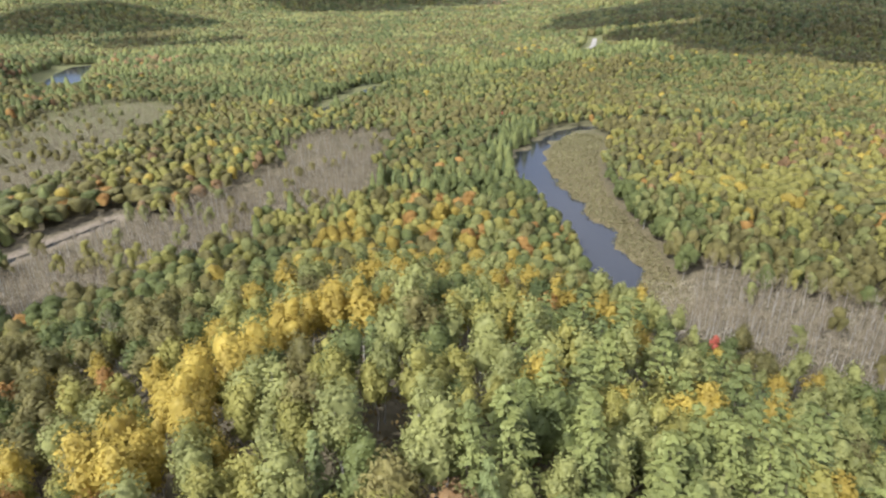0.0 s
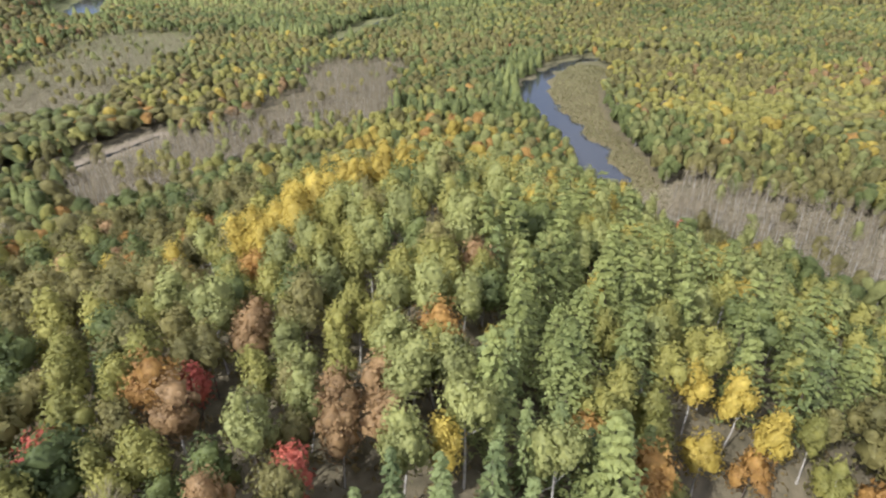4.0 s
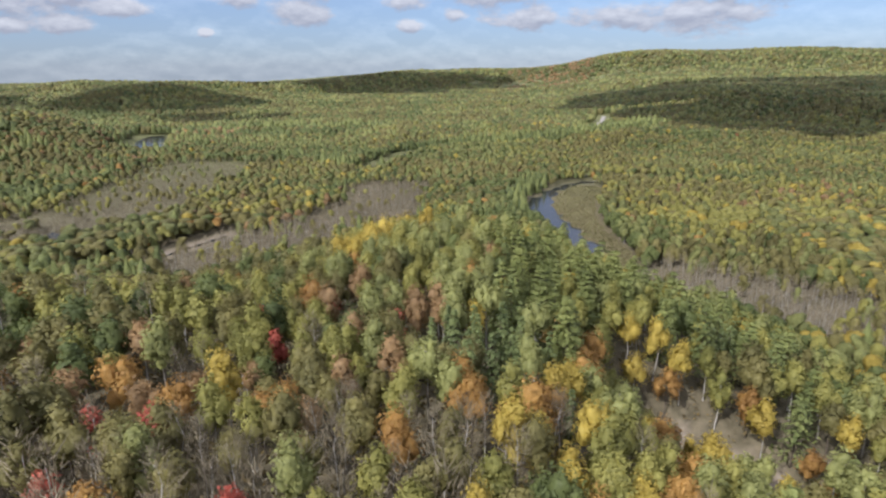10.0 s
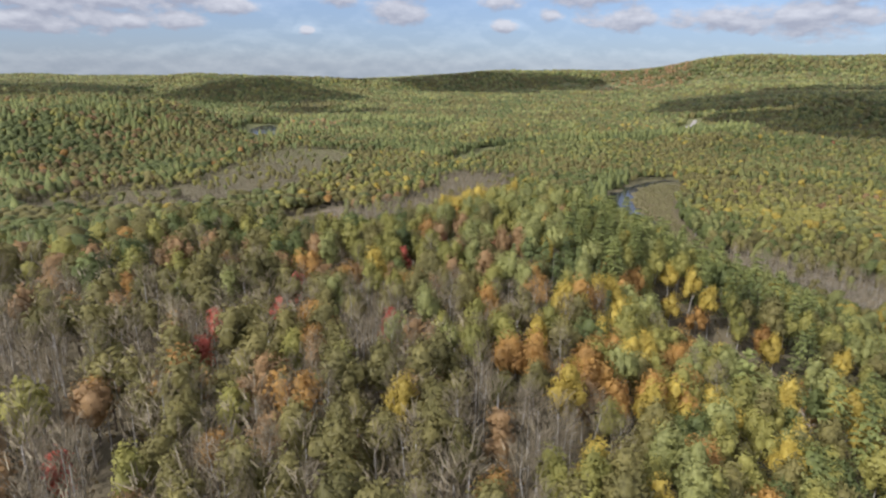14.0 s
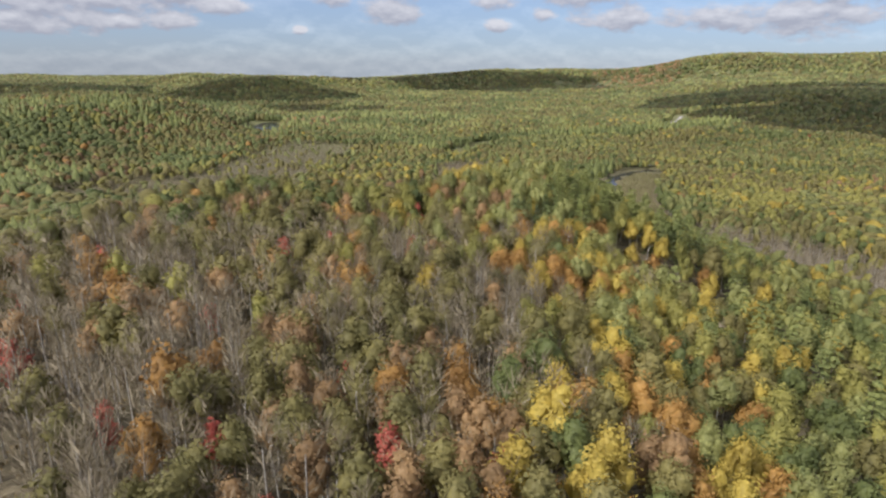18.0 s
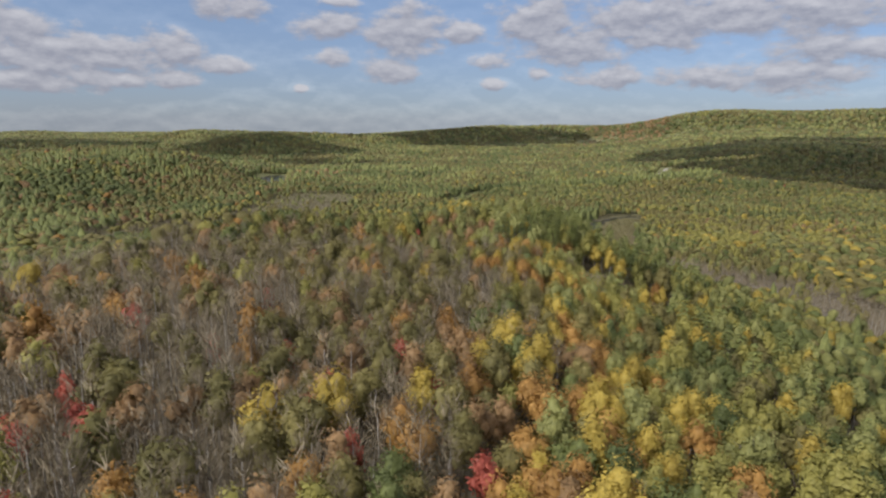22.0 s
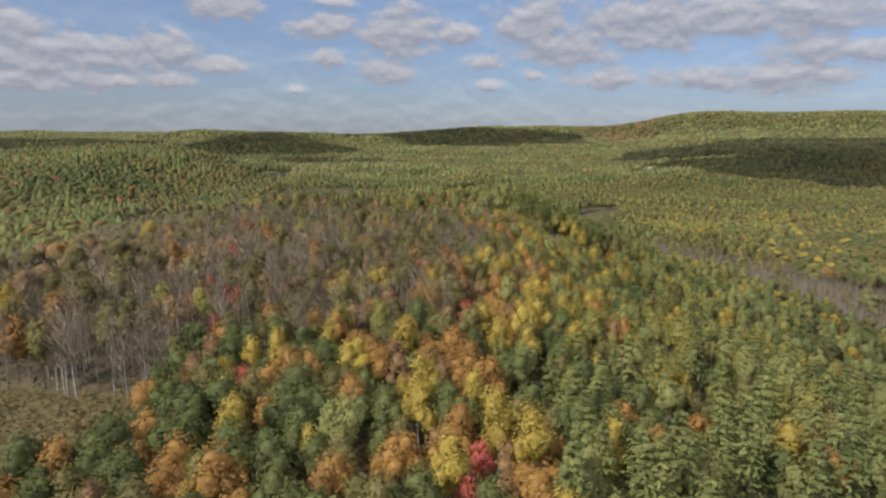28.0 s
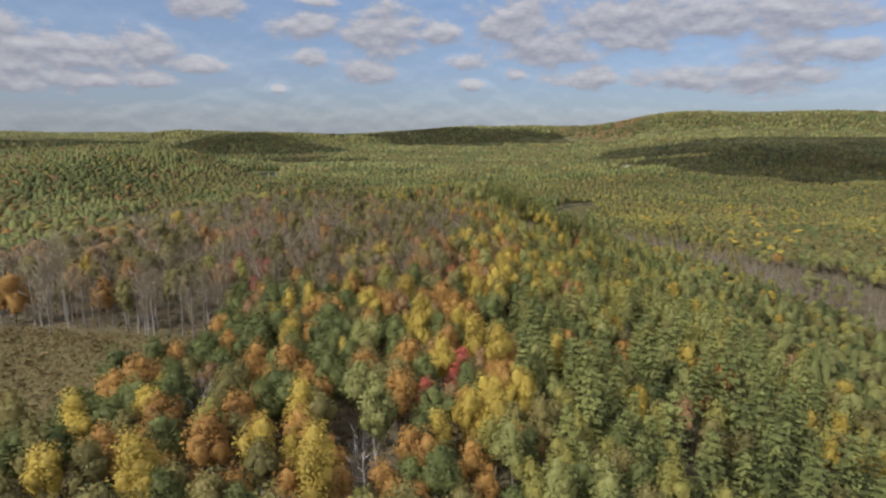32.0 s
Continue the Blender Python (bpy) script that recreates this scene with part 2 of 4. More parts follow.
# leaf colours of each kind, darkest and lightest, and how much light passes through
HUES = {
    "green": ("green_leaves", (0.074, 0.094, 0.031), (0.164, 0.186, 0.058), 0.42),
    "olive": ("olive_leaves", (0.132, 0.120, 0.042), (0.250, 0.216, 0.074), 0.42),
    "lime": ("lime_leaves", (0.180, 0.176, 0.047), (0.322, 0.296, 0.080), 0.42),
    "yellow": ("yellow_leaves", (0.300, 0.222, 0.042), (0.500, 0.384, 0.080), 0.42),
    "orange": ("orange_leaves", (0.252, 0.136, 0.040), (0.440, 0.258, 0.074), 0.42),
    "red": ("red_leaves", (0.300, 0.066, 0.046), (0.480, 0.134, 0.088), 0.42),
    "russet": ("russet_leaves", (0.194, 0.122, 0.056), (0.355, 0.226, 0.104), 0.42),
    "aspen": ("grey_green_leaves", (0.164, 0.172, 0.060), (0.310, 0.312, 0.106), 0.42),
    "pine": ("pine_needles", (0.112, 0.134, 0.044), (0.258, 0.276, 0.088), 0.35),
    "spruce": ("spruce_needles", (0.098, 0.126, 0.048), (0.220, 0.250, 0.092), 0.35),
    "bare": ("grey_twigs", (0.138, 0.112, 0.072), (0.268, 0.222, 0.146), 0.15),
    "snag": ("silver_twigs", (0.250, 0.240, 0.230), (0.420, 0.410, 0.390), 0.05),
}
LEAF = {k: leafy(n, d, l, bend=b) for k, (n, d, l, b) in HUES.items()}
CANOPY = {k: leafy(n + "_massed", d, l, bend=b, relief=0.8) for k, (n, d, l, b) in HUES.items()}
BARK_PALE = solid("pale_bark", (0.24, 0.215, 0.185), (0.46, 0.43, 0.38), 0.8, 3.0)
BARK_DARK = solid("dark_bark", (0.060, 0.045, 0.035), (0.14, 0.11, 0.085), 0.9, 3.0)
BARK_DEAD = solid("dead_wood", (0.27, 0.26, 0.24), (0.48, 0.46, 0.43), 0.85, 3.0)
ALDER = leafy("alder_twigs", (0.150, 0.130, 0.088), (0.285, 0.248, 0.170), bend=0.15)
REED = leafy("marsh_grass", (0.128, 0.118, 0.050), (0.228, 0.206, 0.094), patch=0.05)
HAY = leafy("meadow_grass", (0.100, 0.080, 0.032), (0.200, 0.148, 0.060), patch=0.12)
BRUSH = leafy("undergrowth_leaves", (0.085, 0.070, 0.030), (0.215, 0.150, 0.055), patch=0.08)

# ---------------------------------------------------------------- the lie of the land
FLOOR = -34.0


def smooth(a, b, v):
    s = np.clip((v - a) / (b - a), 0, 1)
    return s * s * (3 - 2 * s)


def near_line(x, y, line):
    """Distance of points from a broken line."""
    best = np.full(np.shape(x), 1e9)
    for (ax, ay), (bx, by) in zip(line, line[1:]):
        dx, dy = bx - ax, by - ay
        k = np.clip(((x - ax) * dx + (y - ay) * dy) / (dx * dx + dy * dy), 0, 1)
        best = np.minimum(best, np.hypot(x - ax - k * dx, y - ay - k * dy))
    return best


def off_line(x, y, line):
    """The same for one place."""
    best = 1e18
    for (ax, ay), (bx, by) in zip(line, line[1:]):
        dx, dy = bx - ax, by - ay
        k = min(max(((x - ax) * dx + (y - ay) * dy) / (dx * dx + dy * dy), 0), 1)
        best = min(best, (x - ax - k * dx) ** 2 + (y - ay - k * dy) ** 2)
    return math.sqrt(best)


POND = [(74, 218), (76, 250), (71, 290), (66, 330), (65, 370), (72, 408)]
CHANNEL = [(74, 405), (84, 440), (112, 474), (160, 494), (225, 476), (300, 500)]
MARSH = [(78, 200), (84, 250), (82, 300), (86, 350), (100, 405), (116, 444)]
RIVER = [(-330, 120), (-230, 205), (-180, 246), (-154, 298)]
CREEK = [(-92, 560), (-72, 625), (-50, 700)]
LAKE = [(-400, 700), (-440, 800), (-475, 910)]
SWALE_L = [(-138, 222), (-112, 262), (-80, 310), (-58, 370), (-52, 440)]
SWALE_FAR = [(-335, 285), (-290, 312), (-262, 370), (-262, 450), (-268, 560)]
SWALE_R = [(94, 180), (122, 160), (162, 128), (196, 82), (218, 20), (232, -50)]
TRACK = [(31, 17), (36, 16), (43, 13), (54, 9), (64, 1)]
ROAD = [(225, 900), (262, 990), (300, 1120)]
MEADOW = [(-190, -236), (-110, -235), (-72, -232)]
GLADE = [(-72, -242), (-68, -264)]


def off_shape(x, y, shape):
    """Distance of points from a closed outline, nought inside it."""
    inside = np.zeros(np.shape(x), bool)
    for (ax, ay), (bx, by) in zip(shape, shape[1:] + shape[:1]):
        if ay != by:
            inside ^= ((ay > y) != (by > y)) & (x < (bx - ax) * (y - ay) / (by - ay) + ax)
    return np.where(inside, 0.0, near_line(x, y, shape + shape[:1]))


# outline of the ridge's level top, and how the ground falls away from it
CORE = [(-4, -420), (-4, 30), (-1, 56), (-9, 73), (-40, 30), (-74, 7), (-104, 12), (-124, -30), (-132, -120), (-140, -420)]
SLOPE_OFF = [0, 15, 30, 45, 60, 80, 100, 125, 150, 185, 230]
SLOPE_AT = [20, 16.5, 10.5, 5, -0.5, -7.5, -14, -22, -27.5, -32, -36]


def land(x, y):
    """Height of the ground."""
    x, y = np.asarray(x, float), np.asarray(y, float)
    d = off_shape(x, y, CORE)
    d = d * (1 - 0.22 * smooth(-90, -170, y) * smooth(-60, 0, x))
    away = np.interp(d, SLOPE_OFF, SLOPE_AT)
    z = FLOOR + np.logaddexp(0, (away - FLOOR - 1) / 2.0) * 2.0
    # eroded gully on the right flank
    z = z - 8.5 * smooth(15, 3, near_line(x, y, TRACK))
    z = z - 10 * np.exp(-((x - 38) / 22) ** 2 - ((y + 2) / 20) ** 2)
    # hollow below the ridge's end
    z = z - 8 * np.exp(-((x - 72) / 36) ** 2 - ((y - 96) / 42) ** 2)
    # spur on the far side of the ridge's left flank
    z = z + 11 * np.exp(-((x + 205) / 55) ** 2 - ((y - 90) / 70) ** 2)
    r = np.hypot(x, y)
    # hill across the left river
    dx = x + 600
    z = z + 50 * np.exp(-((np.where(dx > 0, dx / 150, dx / 420)) ** 2 + ((y - 590) / 260) ** 2) ** 1.25)
    # shaded knoll farther up the valley
    z = z + 54 * np.exp(-(((x + 860) / 230) ** 2 + ((y - 1700) / 240) ** 2) ** 1.4)
    # plateau that closes the valley
    edge = 2350 + 260 * np.sin(x / 410 + 1.0) + 120 * np.sin(x / 170)
    z = z + (62 - 16 * smooth(0, -900, x) + 6 * np.sin(x / 620)) * smooth(0, 420, y - edge)
    # long hill on the other side
    q = x - 0.20 * np.maximum(y, 0)
    z = z + 48 * smooth(-150, 380, q) * smooth(700, 1400, y) + 36 * smooth(-320, 260, q) * smooth(1500, 3000, y)
    # the plateau falls away to one side
    z = z - 58 * smooth(-100, -1600, x) * smooth(2450, 3300, y)
    # low hills at the far left
    z = z + 22 * smooth(-1000, -1700, x) * smooth(900, 1900, y) * smooth(2900, 2300, y)
    # the sides of the valley behind
    z = z + 40 * smooth(500, 1500, np.abs(x)) * smooth(500, -300, y) + 45 * smooth(-450, -1200, y)
    z = z + 1.2 * np.sin(x / 31 + 0.4) * np.sin(y / 37) + smooth(450, 1000, r) * (6 * np.sin(x / 143) * np.sin(y / 121 + 1) + 5 * np.sin(x / 260 + y / 190) * np.sin(y / 83))
    wet = np.minimum(near_line(x, y, POND) - 11, near_line(x, y, CHANNEL) - 6)
    wet = np.minimum(wet, near_line(x, y, RIVER) - 2.5)
    wet = wet + 4.0 * (y > 190) * (x > 0) * np.sin(x / 4.1 + 0.7 * np.sin(y / 9)) * np.sin(y / 6.3)
    wet = np.minimum(wet, near_line(x, y, LAKE) - 22)
    wet = np.minimum(wet, near_line(x, y, CREEK) - 6)
    flat = np.minimum(wet, near_line(x, y, MARSH) - 16)
    z = z + (FLOOR + 0.5 - z) * smooth(30, 2, flat)
    return z - 2.2 * smooth(1.5, -3.5, wet)


def axis(lo, a, b, hi, step, grow):
    mid = list(np.arange(a, b + 0.1, step))
    up, down, s = [mid[-1]], [mid[0]], step
    while up[-1] < hi:
        s *= grow
        up.append(up[-1] + s)
    s = step
    while down[-1] > lo:
        s *= grow
        down.append(down[-1] - s)
    return np.array(down[:0:-1] + mid + up[1:])


def quick_mesh(name, verts, faces, material, smooth_shade=False, facing=None):
    """A mesh of equal-sided faces from arrays."""
    me = bpy.data.meshes.new(name)
    verts, faces = np.asarray(verts, np.float32), np.asarray(faces, np.int32)
    n, k = faces.shape
    me.vertices.add(len(verts))
    me.vertices.foreach_set("co", verts.ravel())
    me.loops.add(n * k)
    me.loops.foreach_set("vertex_index", faces.ravel())
    me.polygons.add(n)
    me.polygons.foreach_set("loop_start", np.arange(0, n * k, k, dtype=np.int32))
    if smooth_shade:
        me.polygons.foreach_set("use_smooth", np.ones(n, bool))
    me.materials.append(material)
    me.update(calc_edges=True)
    if facing is not None:
        me.polygons.foreach_set("use_smooth", np.ones(n, bool))
        me.normals_split_custom_set_from_vertices(facing.tolist())
    return me


def ground_material():
    m = bpy.data.materials.new("forest_floor")
    m.use_nodes = True
    nt = m.node_tree
    N, L = nt.nodes.new, nt.links.new
    b = nt.nodes["Principled BSDF"]
    b.inputs["Roughness"].default_value, b.inputs["Specular IOR Level"].default_value = 0.95, 0.1
    pos = N("ShaderNodeNewGeometry")
    base = None
    for scale, dark, light in ((0.35, (0.075, 0.064, 0.040), (0.155, 0.128, 0.082)),):
        n, ramp = N("ShaderNodeTexNoise"), N("ShaderNodeValToRGB")
        n.inputs["Scale"].default_value, n.inputs["Detail"].default_value = scale, 8.0
        L(pos.outputs["Position"], n.inputs["Vector"])
        ramp.color_ramp.elements[0].color, ramp.color_ramp.elements[1].color = (*dark, 1), (*light, 1)
        ramp.color_ramp.elements[0].position, ramp.color_ramp.elements[1].position = 0.35, 0.68
        L(n.outputs["Fac"], ramp.inputs[0])
        base = ramp.outputs[0]
    fine = N("ShaderNodeTexNoise")
    fine.inputs["Scale"].default_value, fine.inputs["Detail"].default_value = 0.9, 8.0
    L(pos.outputs["Position"], fine.inputs["Vector"])
    for key, dark, light in (("grass", (0.072, 0.062, 0.027), (0.135, 0.110, 0.050)), ("sand", (0.23, 0.182, 0.140), (0.36, 0.295, 0.235)), ("wood", (0.090, 0.094, 0.042), (0.165, 0.160, 0.070))):
        at, mix, ramp = N("ShaderNodeAttribute"), N("ShaderNodeMix"), N("ShaderNodeValToRGB")
        at.attribute_name = key
        mix.data_type = "RGBA"
        ramp.color_ramp.elements[0].color, ramp.color_ramp.elements[1].color = (*dark, 1), (*light, 1)
        ramp.color_ramp.elements[0].position, ramp.color_ramp.elements[1].position = 0.38, 0.62
        L(fine.outputs["Fac"], ramp.inputs[0])
        L(at.outputs["Fac"], mix.inputs["Factor"])
        L(base, mix.inputs["A"])
        L(ramp.outputs[0], mix.inputs["B"])
        base = mix.outputs["Result"]
    L(base, b.inputs["Base Color"])
    bm = N("ShaderNodeBump")
    bm.inputs["Strength"].default_value, bm.inputs["Distance"].default_value = 0.6, 0.4
    L(fine.outputs["Fac"], bm.inputs["Height"])
    L(bm.outputs[0], b.inputs["Normal"])
    return m


def build_ground():
    xs = axis(-5200, -300, 230, 5200, 4.5, 1.085)
    ys = axis(-1600, -320, 540, 4700, 4.5, 1.085)
    X, Y = np.meshgrid(xs, ys)
    Z = land(X, Y)
    nx, ny = len(xs), len(ys)
    i = np.arange(nx * ny).reshape(ny, nx)
    f = np.stack([i[:-1, :-1], i[:-1, 1:], i[1:, 1:], i[1:, :-1]], -1).reshape(-1, 4)
    me = quick_mesh("ground", np.stack([X, Y, Z], -1).reshape(-1, 3), f, ground_material(), True)
    x, y = X.ravel(), Y.ravel()
    grass = smooth(22, 14, near_line(x, y, MARSH)) + smooth(34, 24, near_line(x, y, MEADOW)) + smooth(16, 9, near_line(x, y, GLADE))
    sand = smooth(6, 3, near_line(x, y, TRACK)) + 0.45 * smooth(8, 4, near_line(x, y, RIVER)) + smooth(14, 6, near_line(x, y, [(-66, 496), (-58, 500)])) + smooth(12, 5, near_line(x, y, [(-62, 640), (-44, 695)])) + 0.08 * smooth(22, 14, near_line(x, y, MARSH))
    sand = sand + 0.06 * (smooth(32, 14, near_line(x, y, SWALE_L)) + smooth(42, 20, near_line(x, y, SWALE_FAR)) + smooth(34, 14, near_line(x, y, SWALE_R)))
    wood = smooth(330, 700, np.hypot(x, y))
    for key, val in (("grass", grass), ("sand", sand), ("wood", wood)):
        at = me.attributes.new(key, "FLOAT", "POINT")
        at.data.foreach_set("value", np.clip(val, 0, 1).astype(np.float32))
    tagged(new("ground", me), "leaf-littered forest floor, rolling from ridge to river flats", "ground", kind="structure")


build_ground()


def water_material():
    m = bpy.data.materials.new("dark_water")
    m.use_nodes = True
    nt = m.node_tree
    N, L = nt.nodes.new, nt.links.new
    b = nt.nodes["Principled BSDF"]
    b.inputs["Base Color"].default_value = (0.020, 0.022, 0.026, 1)
    b.inputs["Roughness"].default_value = 0.16
    b.inputs["Specular IOR Level"].default_value = 0.3
    pos, n, bm = N("ShaderNodeNewGeometry"), N("ShaderNodeTexNoise"), N("ShaderNodeBump")
    n.inputs["Scale"].default_value, n.inputs["Detail"].default_value = 0.5, 4.0
    L(pos.outputs["Position"], n.inputs["Vector"])
    bm.inputs["Strength"].default_value, bm.inputs["Distance"].default_value = 0.15, 0.2
    L(n.outputs["Fac"], bm.inputs["Height"])
    L(bm.outputs[0], b.inputs["Normal"])
    return m


def build_road():
    """A pale gravel road that winds through the far woods."""
    pts = []
    for (ax, ay), (bx, by) in zip(ROAD, ROAD[1:]):
        for k in range(12):
            pts.append((ax + (bx - ax) * k / 12, ay + (by - ay) * k / 12))
    v = []
    for (ax, ay), (bx, by) in zip(pts, pts[1:]):
        d = math.hypot(bx - ax, by - ay)
        for side in (-3.6, 3.6):
            x, y = ax - (by - ay) / d * side, ay + (bx - ax) / d * side
            v.append((x, y, float(land(ax, ay)) + 1.2))
    f = [(2 * k, 2 * k + 1, 2 * k + 3, 2 * k + 2) for k in range(len(v) // 2 - 1)]
    gravel = solid("pale_gravel", (0.22, 0.20, 0.17), (0.33, 0.305, 0.27), 0.95, 0.6)
    tagged(new("road", quick_mesh("road", v, f, gravel)), "pale gravel road cut through the valley woods", "road", kind="structure")


build_road()
WATER = water_material()
for label, x0, y0, x1, y1 in (("still dark water of an oxbow pond among marsh grass", 40, 190, 320, 520), ("narrow river between sandy banks and forest", -340, 100, -120, 440), ("small distant lake at the foot of a hill", -540, 640, -350, 960), ("brown creek winding through the valley woods", -160, 480, -30, 720)):
    v = [(x0, y0, FLOOR - 0.35), (x1, y0, FLOOR - 0.35), (x1, y1, FLOOR - 0.35), (x0, y1, FLOOR - 0.35)]
    tagged(new("water", quick_mesh("water", v, [(0, 1, 2, 3)], WATER)), label, "water", kind="structure")

# ---------------------------------------------------------------- clouds added out of view, whose shade lies on the hills
def merge(pieces):
    """Joins arrays of corners, faces and, where given, the way each corner faces."""
    k, fs = 0, []
    for piece in pieces:
        fs.append(piece[1] + k)
        k += len(piece[0])
    out = [np.concatenate([p[0] for p in pieces]), np.concatenate(fs)]
    if len(pieces[0]) > 2:
        out.append(np.concatenate([p[2] for p in pieces]))
    return tuple(out)


CLOUD_WHITE = solid("cloud_white", (0.80, 0.80, 0.82), (0.9, 0.9, 0.9), 1.0, 0.01, 0.0)


def cloud(x, y, z, long, wide, seed):
    """A heap of rounded billows with a level base, unseen overhead, placed so that its shade falls on x, y."""
    g = np.random.default_rng(seed)
    bm = bmesh.new()
    bmesh.ops.create_icosphere(bm, subdivisions=2, radius=1)
    ball = np.array([v.co for v in bm.verts])
    sides = np.array([[v.index for v in f.verts] for f in bm.faces])
    bm.free()
    up = 820 / SUN_TO.z
    eye = np.array([x, y, z]) + np.array(SUN_TO) * up
    parts = []
    for k in range(46):
        a, r = g.uniform(0, 6.28), math.sqrt(g.uniform(0, 1))
        size = g.uniform(0.16, 0.34) * wide
        p = np.array([math.cos(a) * r * long, math.sin(a) * r * wide, size * 0.3])
        v = ball * size * np.array([1.25, 1, 0.7]) * g.uniform(0.92, 1.08, (len(ball), 1)) + p
        v[:, 2] = np.maximum(v[:, 2], -20)
        parts.append((v + eye, sides))
    v, f = merge(parts)
    tagged(new("cloud", quick_mesh("cloud", v, f, CLOUD_WHITE, True)), "white cloud added high out of view to shade the far hills", "cloud", kind="stuff")


# unseen shade casters, each set by the hillside patch it darkens
cloud(880, 1230, 0, 560, 520, 11)
cloud(-250, 2660, 5, 480, 370, 12)
cloud(660, 970, -20, 330, 190, 15)
cloud(-800, 1560, 10, 240, 230, 13)
cloud(-1530, 1580, 0, 460, 300, 14)
cloud(-500, 1230, -30, 150, 90, 16)

# ---------------------------------------------------------------- tree builders
rng = np.random.default_rng(7)
dice = random.Random(5)


def unit(v):
    return v / np.maximum(np.linalg.norm(v, axis=-1, keepdims=True), 1e-6)


def tufts(centres, normals, size, g, slim=1.0, up=0.0, soft=None):
    """Small folded leaf sprays: four corners each, creased along the middle."""
    n = len(centres)
    r = g.normal(size=(n, 3)) + np.array([0, 0, up])
    a = unit(np.cross(normals, r))
    b = unit(np.cross(normals, a))
    s = size[:, None] if np.ndim(size) else size
    j = g.uniform(0.7, 1.3, (n, 4, 1))
    fold = normals * s * 0.16
    quad = np.stack([centres + a * s * j[:, 0] - fold, centres + b * s * slim * j[:, 1] + fold, centres - a * s * j[:, 2] - fold, centres - b * s * slim * j[:, 3] + fold], 1)
    soft = unit((normals if soft is None else soft) + g.normal(size=(n, 3)) * 0.12)
    return quad.reshape(-1, 3), np.arange(n * 4).reshape(n, 4), np.repeat(soft, 4, 0)


def limb(p0, p1, r0, r1, sides=5):
    """A tapered round branch."""
    p0, p1 = np.array(p0, float), np.array(p1, float)
    d = unit(p1 - p0)
    a = unit(np.cross(d, [0.31, 0.52, 0.79]))
    b = np.cross(d, a)
    t = np.arange(sides) / sides * 2 * math.pi
    ring = np.cos(t)[:, None] * a + np.sin(t)[:, None] * b
    v = np.concatenate([p0 + ring * r0, p1 + ring * r1])
    i = np.arange(sides)
    return v, np.stack([i, (i + 1) % sides, (i + 1) % sides + sides, i + sides], 1)


def stem(g, h, r, limbs, lean=0.03, low=0.4, reach=0.22):
    """Trunk in three bends with limbs that rise from it."""
    pts = [np.zeros(3)]
    for k in (0.35, 0.7, 1.0):
        pts.append(np.array([*(g.normal(size=2) * lean * h), h * k]))
    rs = [r, r * 0.75, r * 0.45, r * 0.1]
    out = [limb(pts[k], pts[k + 1], rs[k], rs[k + 1], 6) for k in range(3)]
    out.append(limb([0, 0, -0.8], pts[0], r * 1.5, r, 6))
    for k in range(limbs):
        t = g.uniform(low, 0.92)
        a = g.uniform(0, 2 * math.pi)
        base = np.array([np.interp(t, [0, 0.35, 0.7, 1], [p[i] for p in pts]) for i in range(3)])
        l = h * reach * g.uniform(0.6, 1.2) * (1.25 - t)
        out.append(limb(base, base + np.array([math.cos(a) * l, math.sin(a) * l, l * g.uniform(0.5, 1.1)]), r * 0.32, r * 0.07, 4))
    return merge(out)


def mound(g, h, w, profile, sides, rough):
    """The closed outer shape of a crown: uneven rings from its skirt to its top."""
    t = np.arange(sides) / sides * 2 * math.pi + g.uniform(0, 6.28)
    bulge = 1 + 0.16 * np.sin(2 * t + g.uniform(0, 6.28)) + 0.10 * np.sin(3 * t + g.uniform(0, 6.28))
    P, way = [], []
    lean = g.normal(size=2) * 0.05 * w
    for k, (z, r) in enumerate(profile):
        j = g.uniform(1 - rough, 1 + rough, sides) * bulge
        turn = t + (k % 2) * math.pi / sides
        x, y = np.cos(turn) * j * r * w / 2 + lean[0] * z * 2, np.sin(turn) * j * r * w / 2 + lean[1] * z * 2
        P.append(np.stack([x, y, h * (z + g.uniform(-0.5, 0.5, sides) * rough * 0.22 * (k < len(profile) - 1))], 1))
        rise = 0.25 + 1.5 * max(0.0, z - 0.45) + 8 * (k == len(profile) - 1)
        way.append(unit(np.stack([np.cos(turn), np.sin(turn), np.full(sides, rise)], 1) + g.normal(size=(sides, 3)) * 0.16))
    i = np.arange(sides)
    n = (i + 1) % sides
    F = [np.stack([k * sides + i, k * sides + n, (k + 1) * sides + n, (k + 1) * sides + i], 1) for k in range(len(profile) - 1)]
    return np.concatenate(P), np.concatenate(F), np.concatenate(way)


def knob(g, c, r, tall, sides=5, profile=((-0.75, 0.55), (-0.1, 1.0), (0.55, 0.84), (0.98, 0.02))):
    """One rounded bough of a crown as a lumpy dome."""
    v, f, way = mound(g, r * tall, 2 * r, profile, sides, 0.16)
    return v + np.asarray(c), f, way


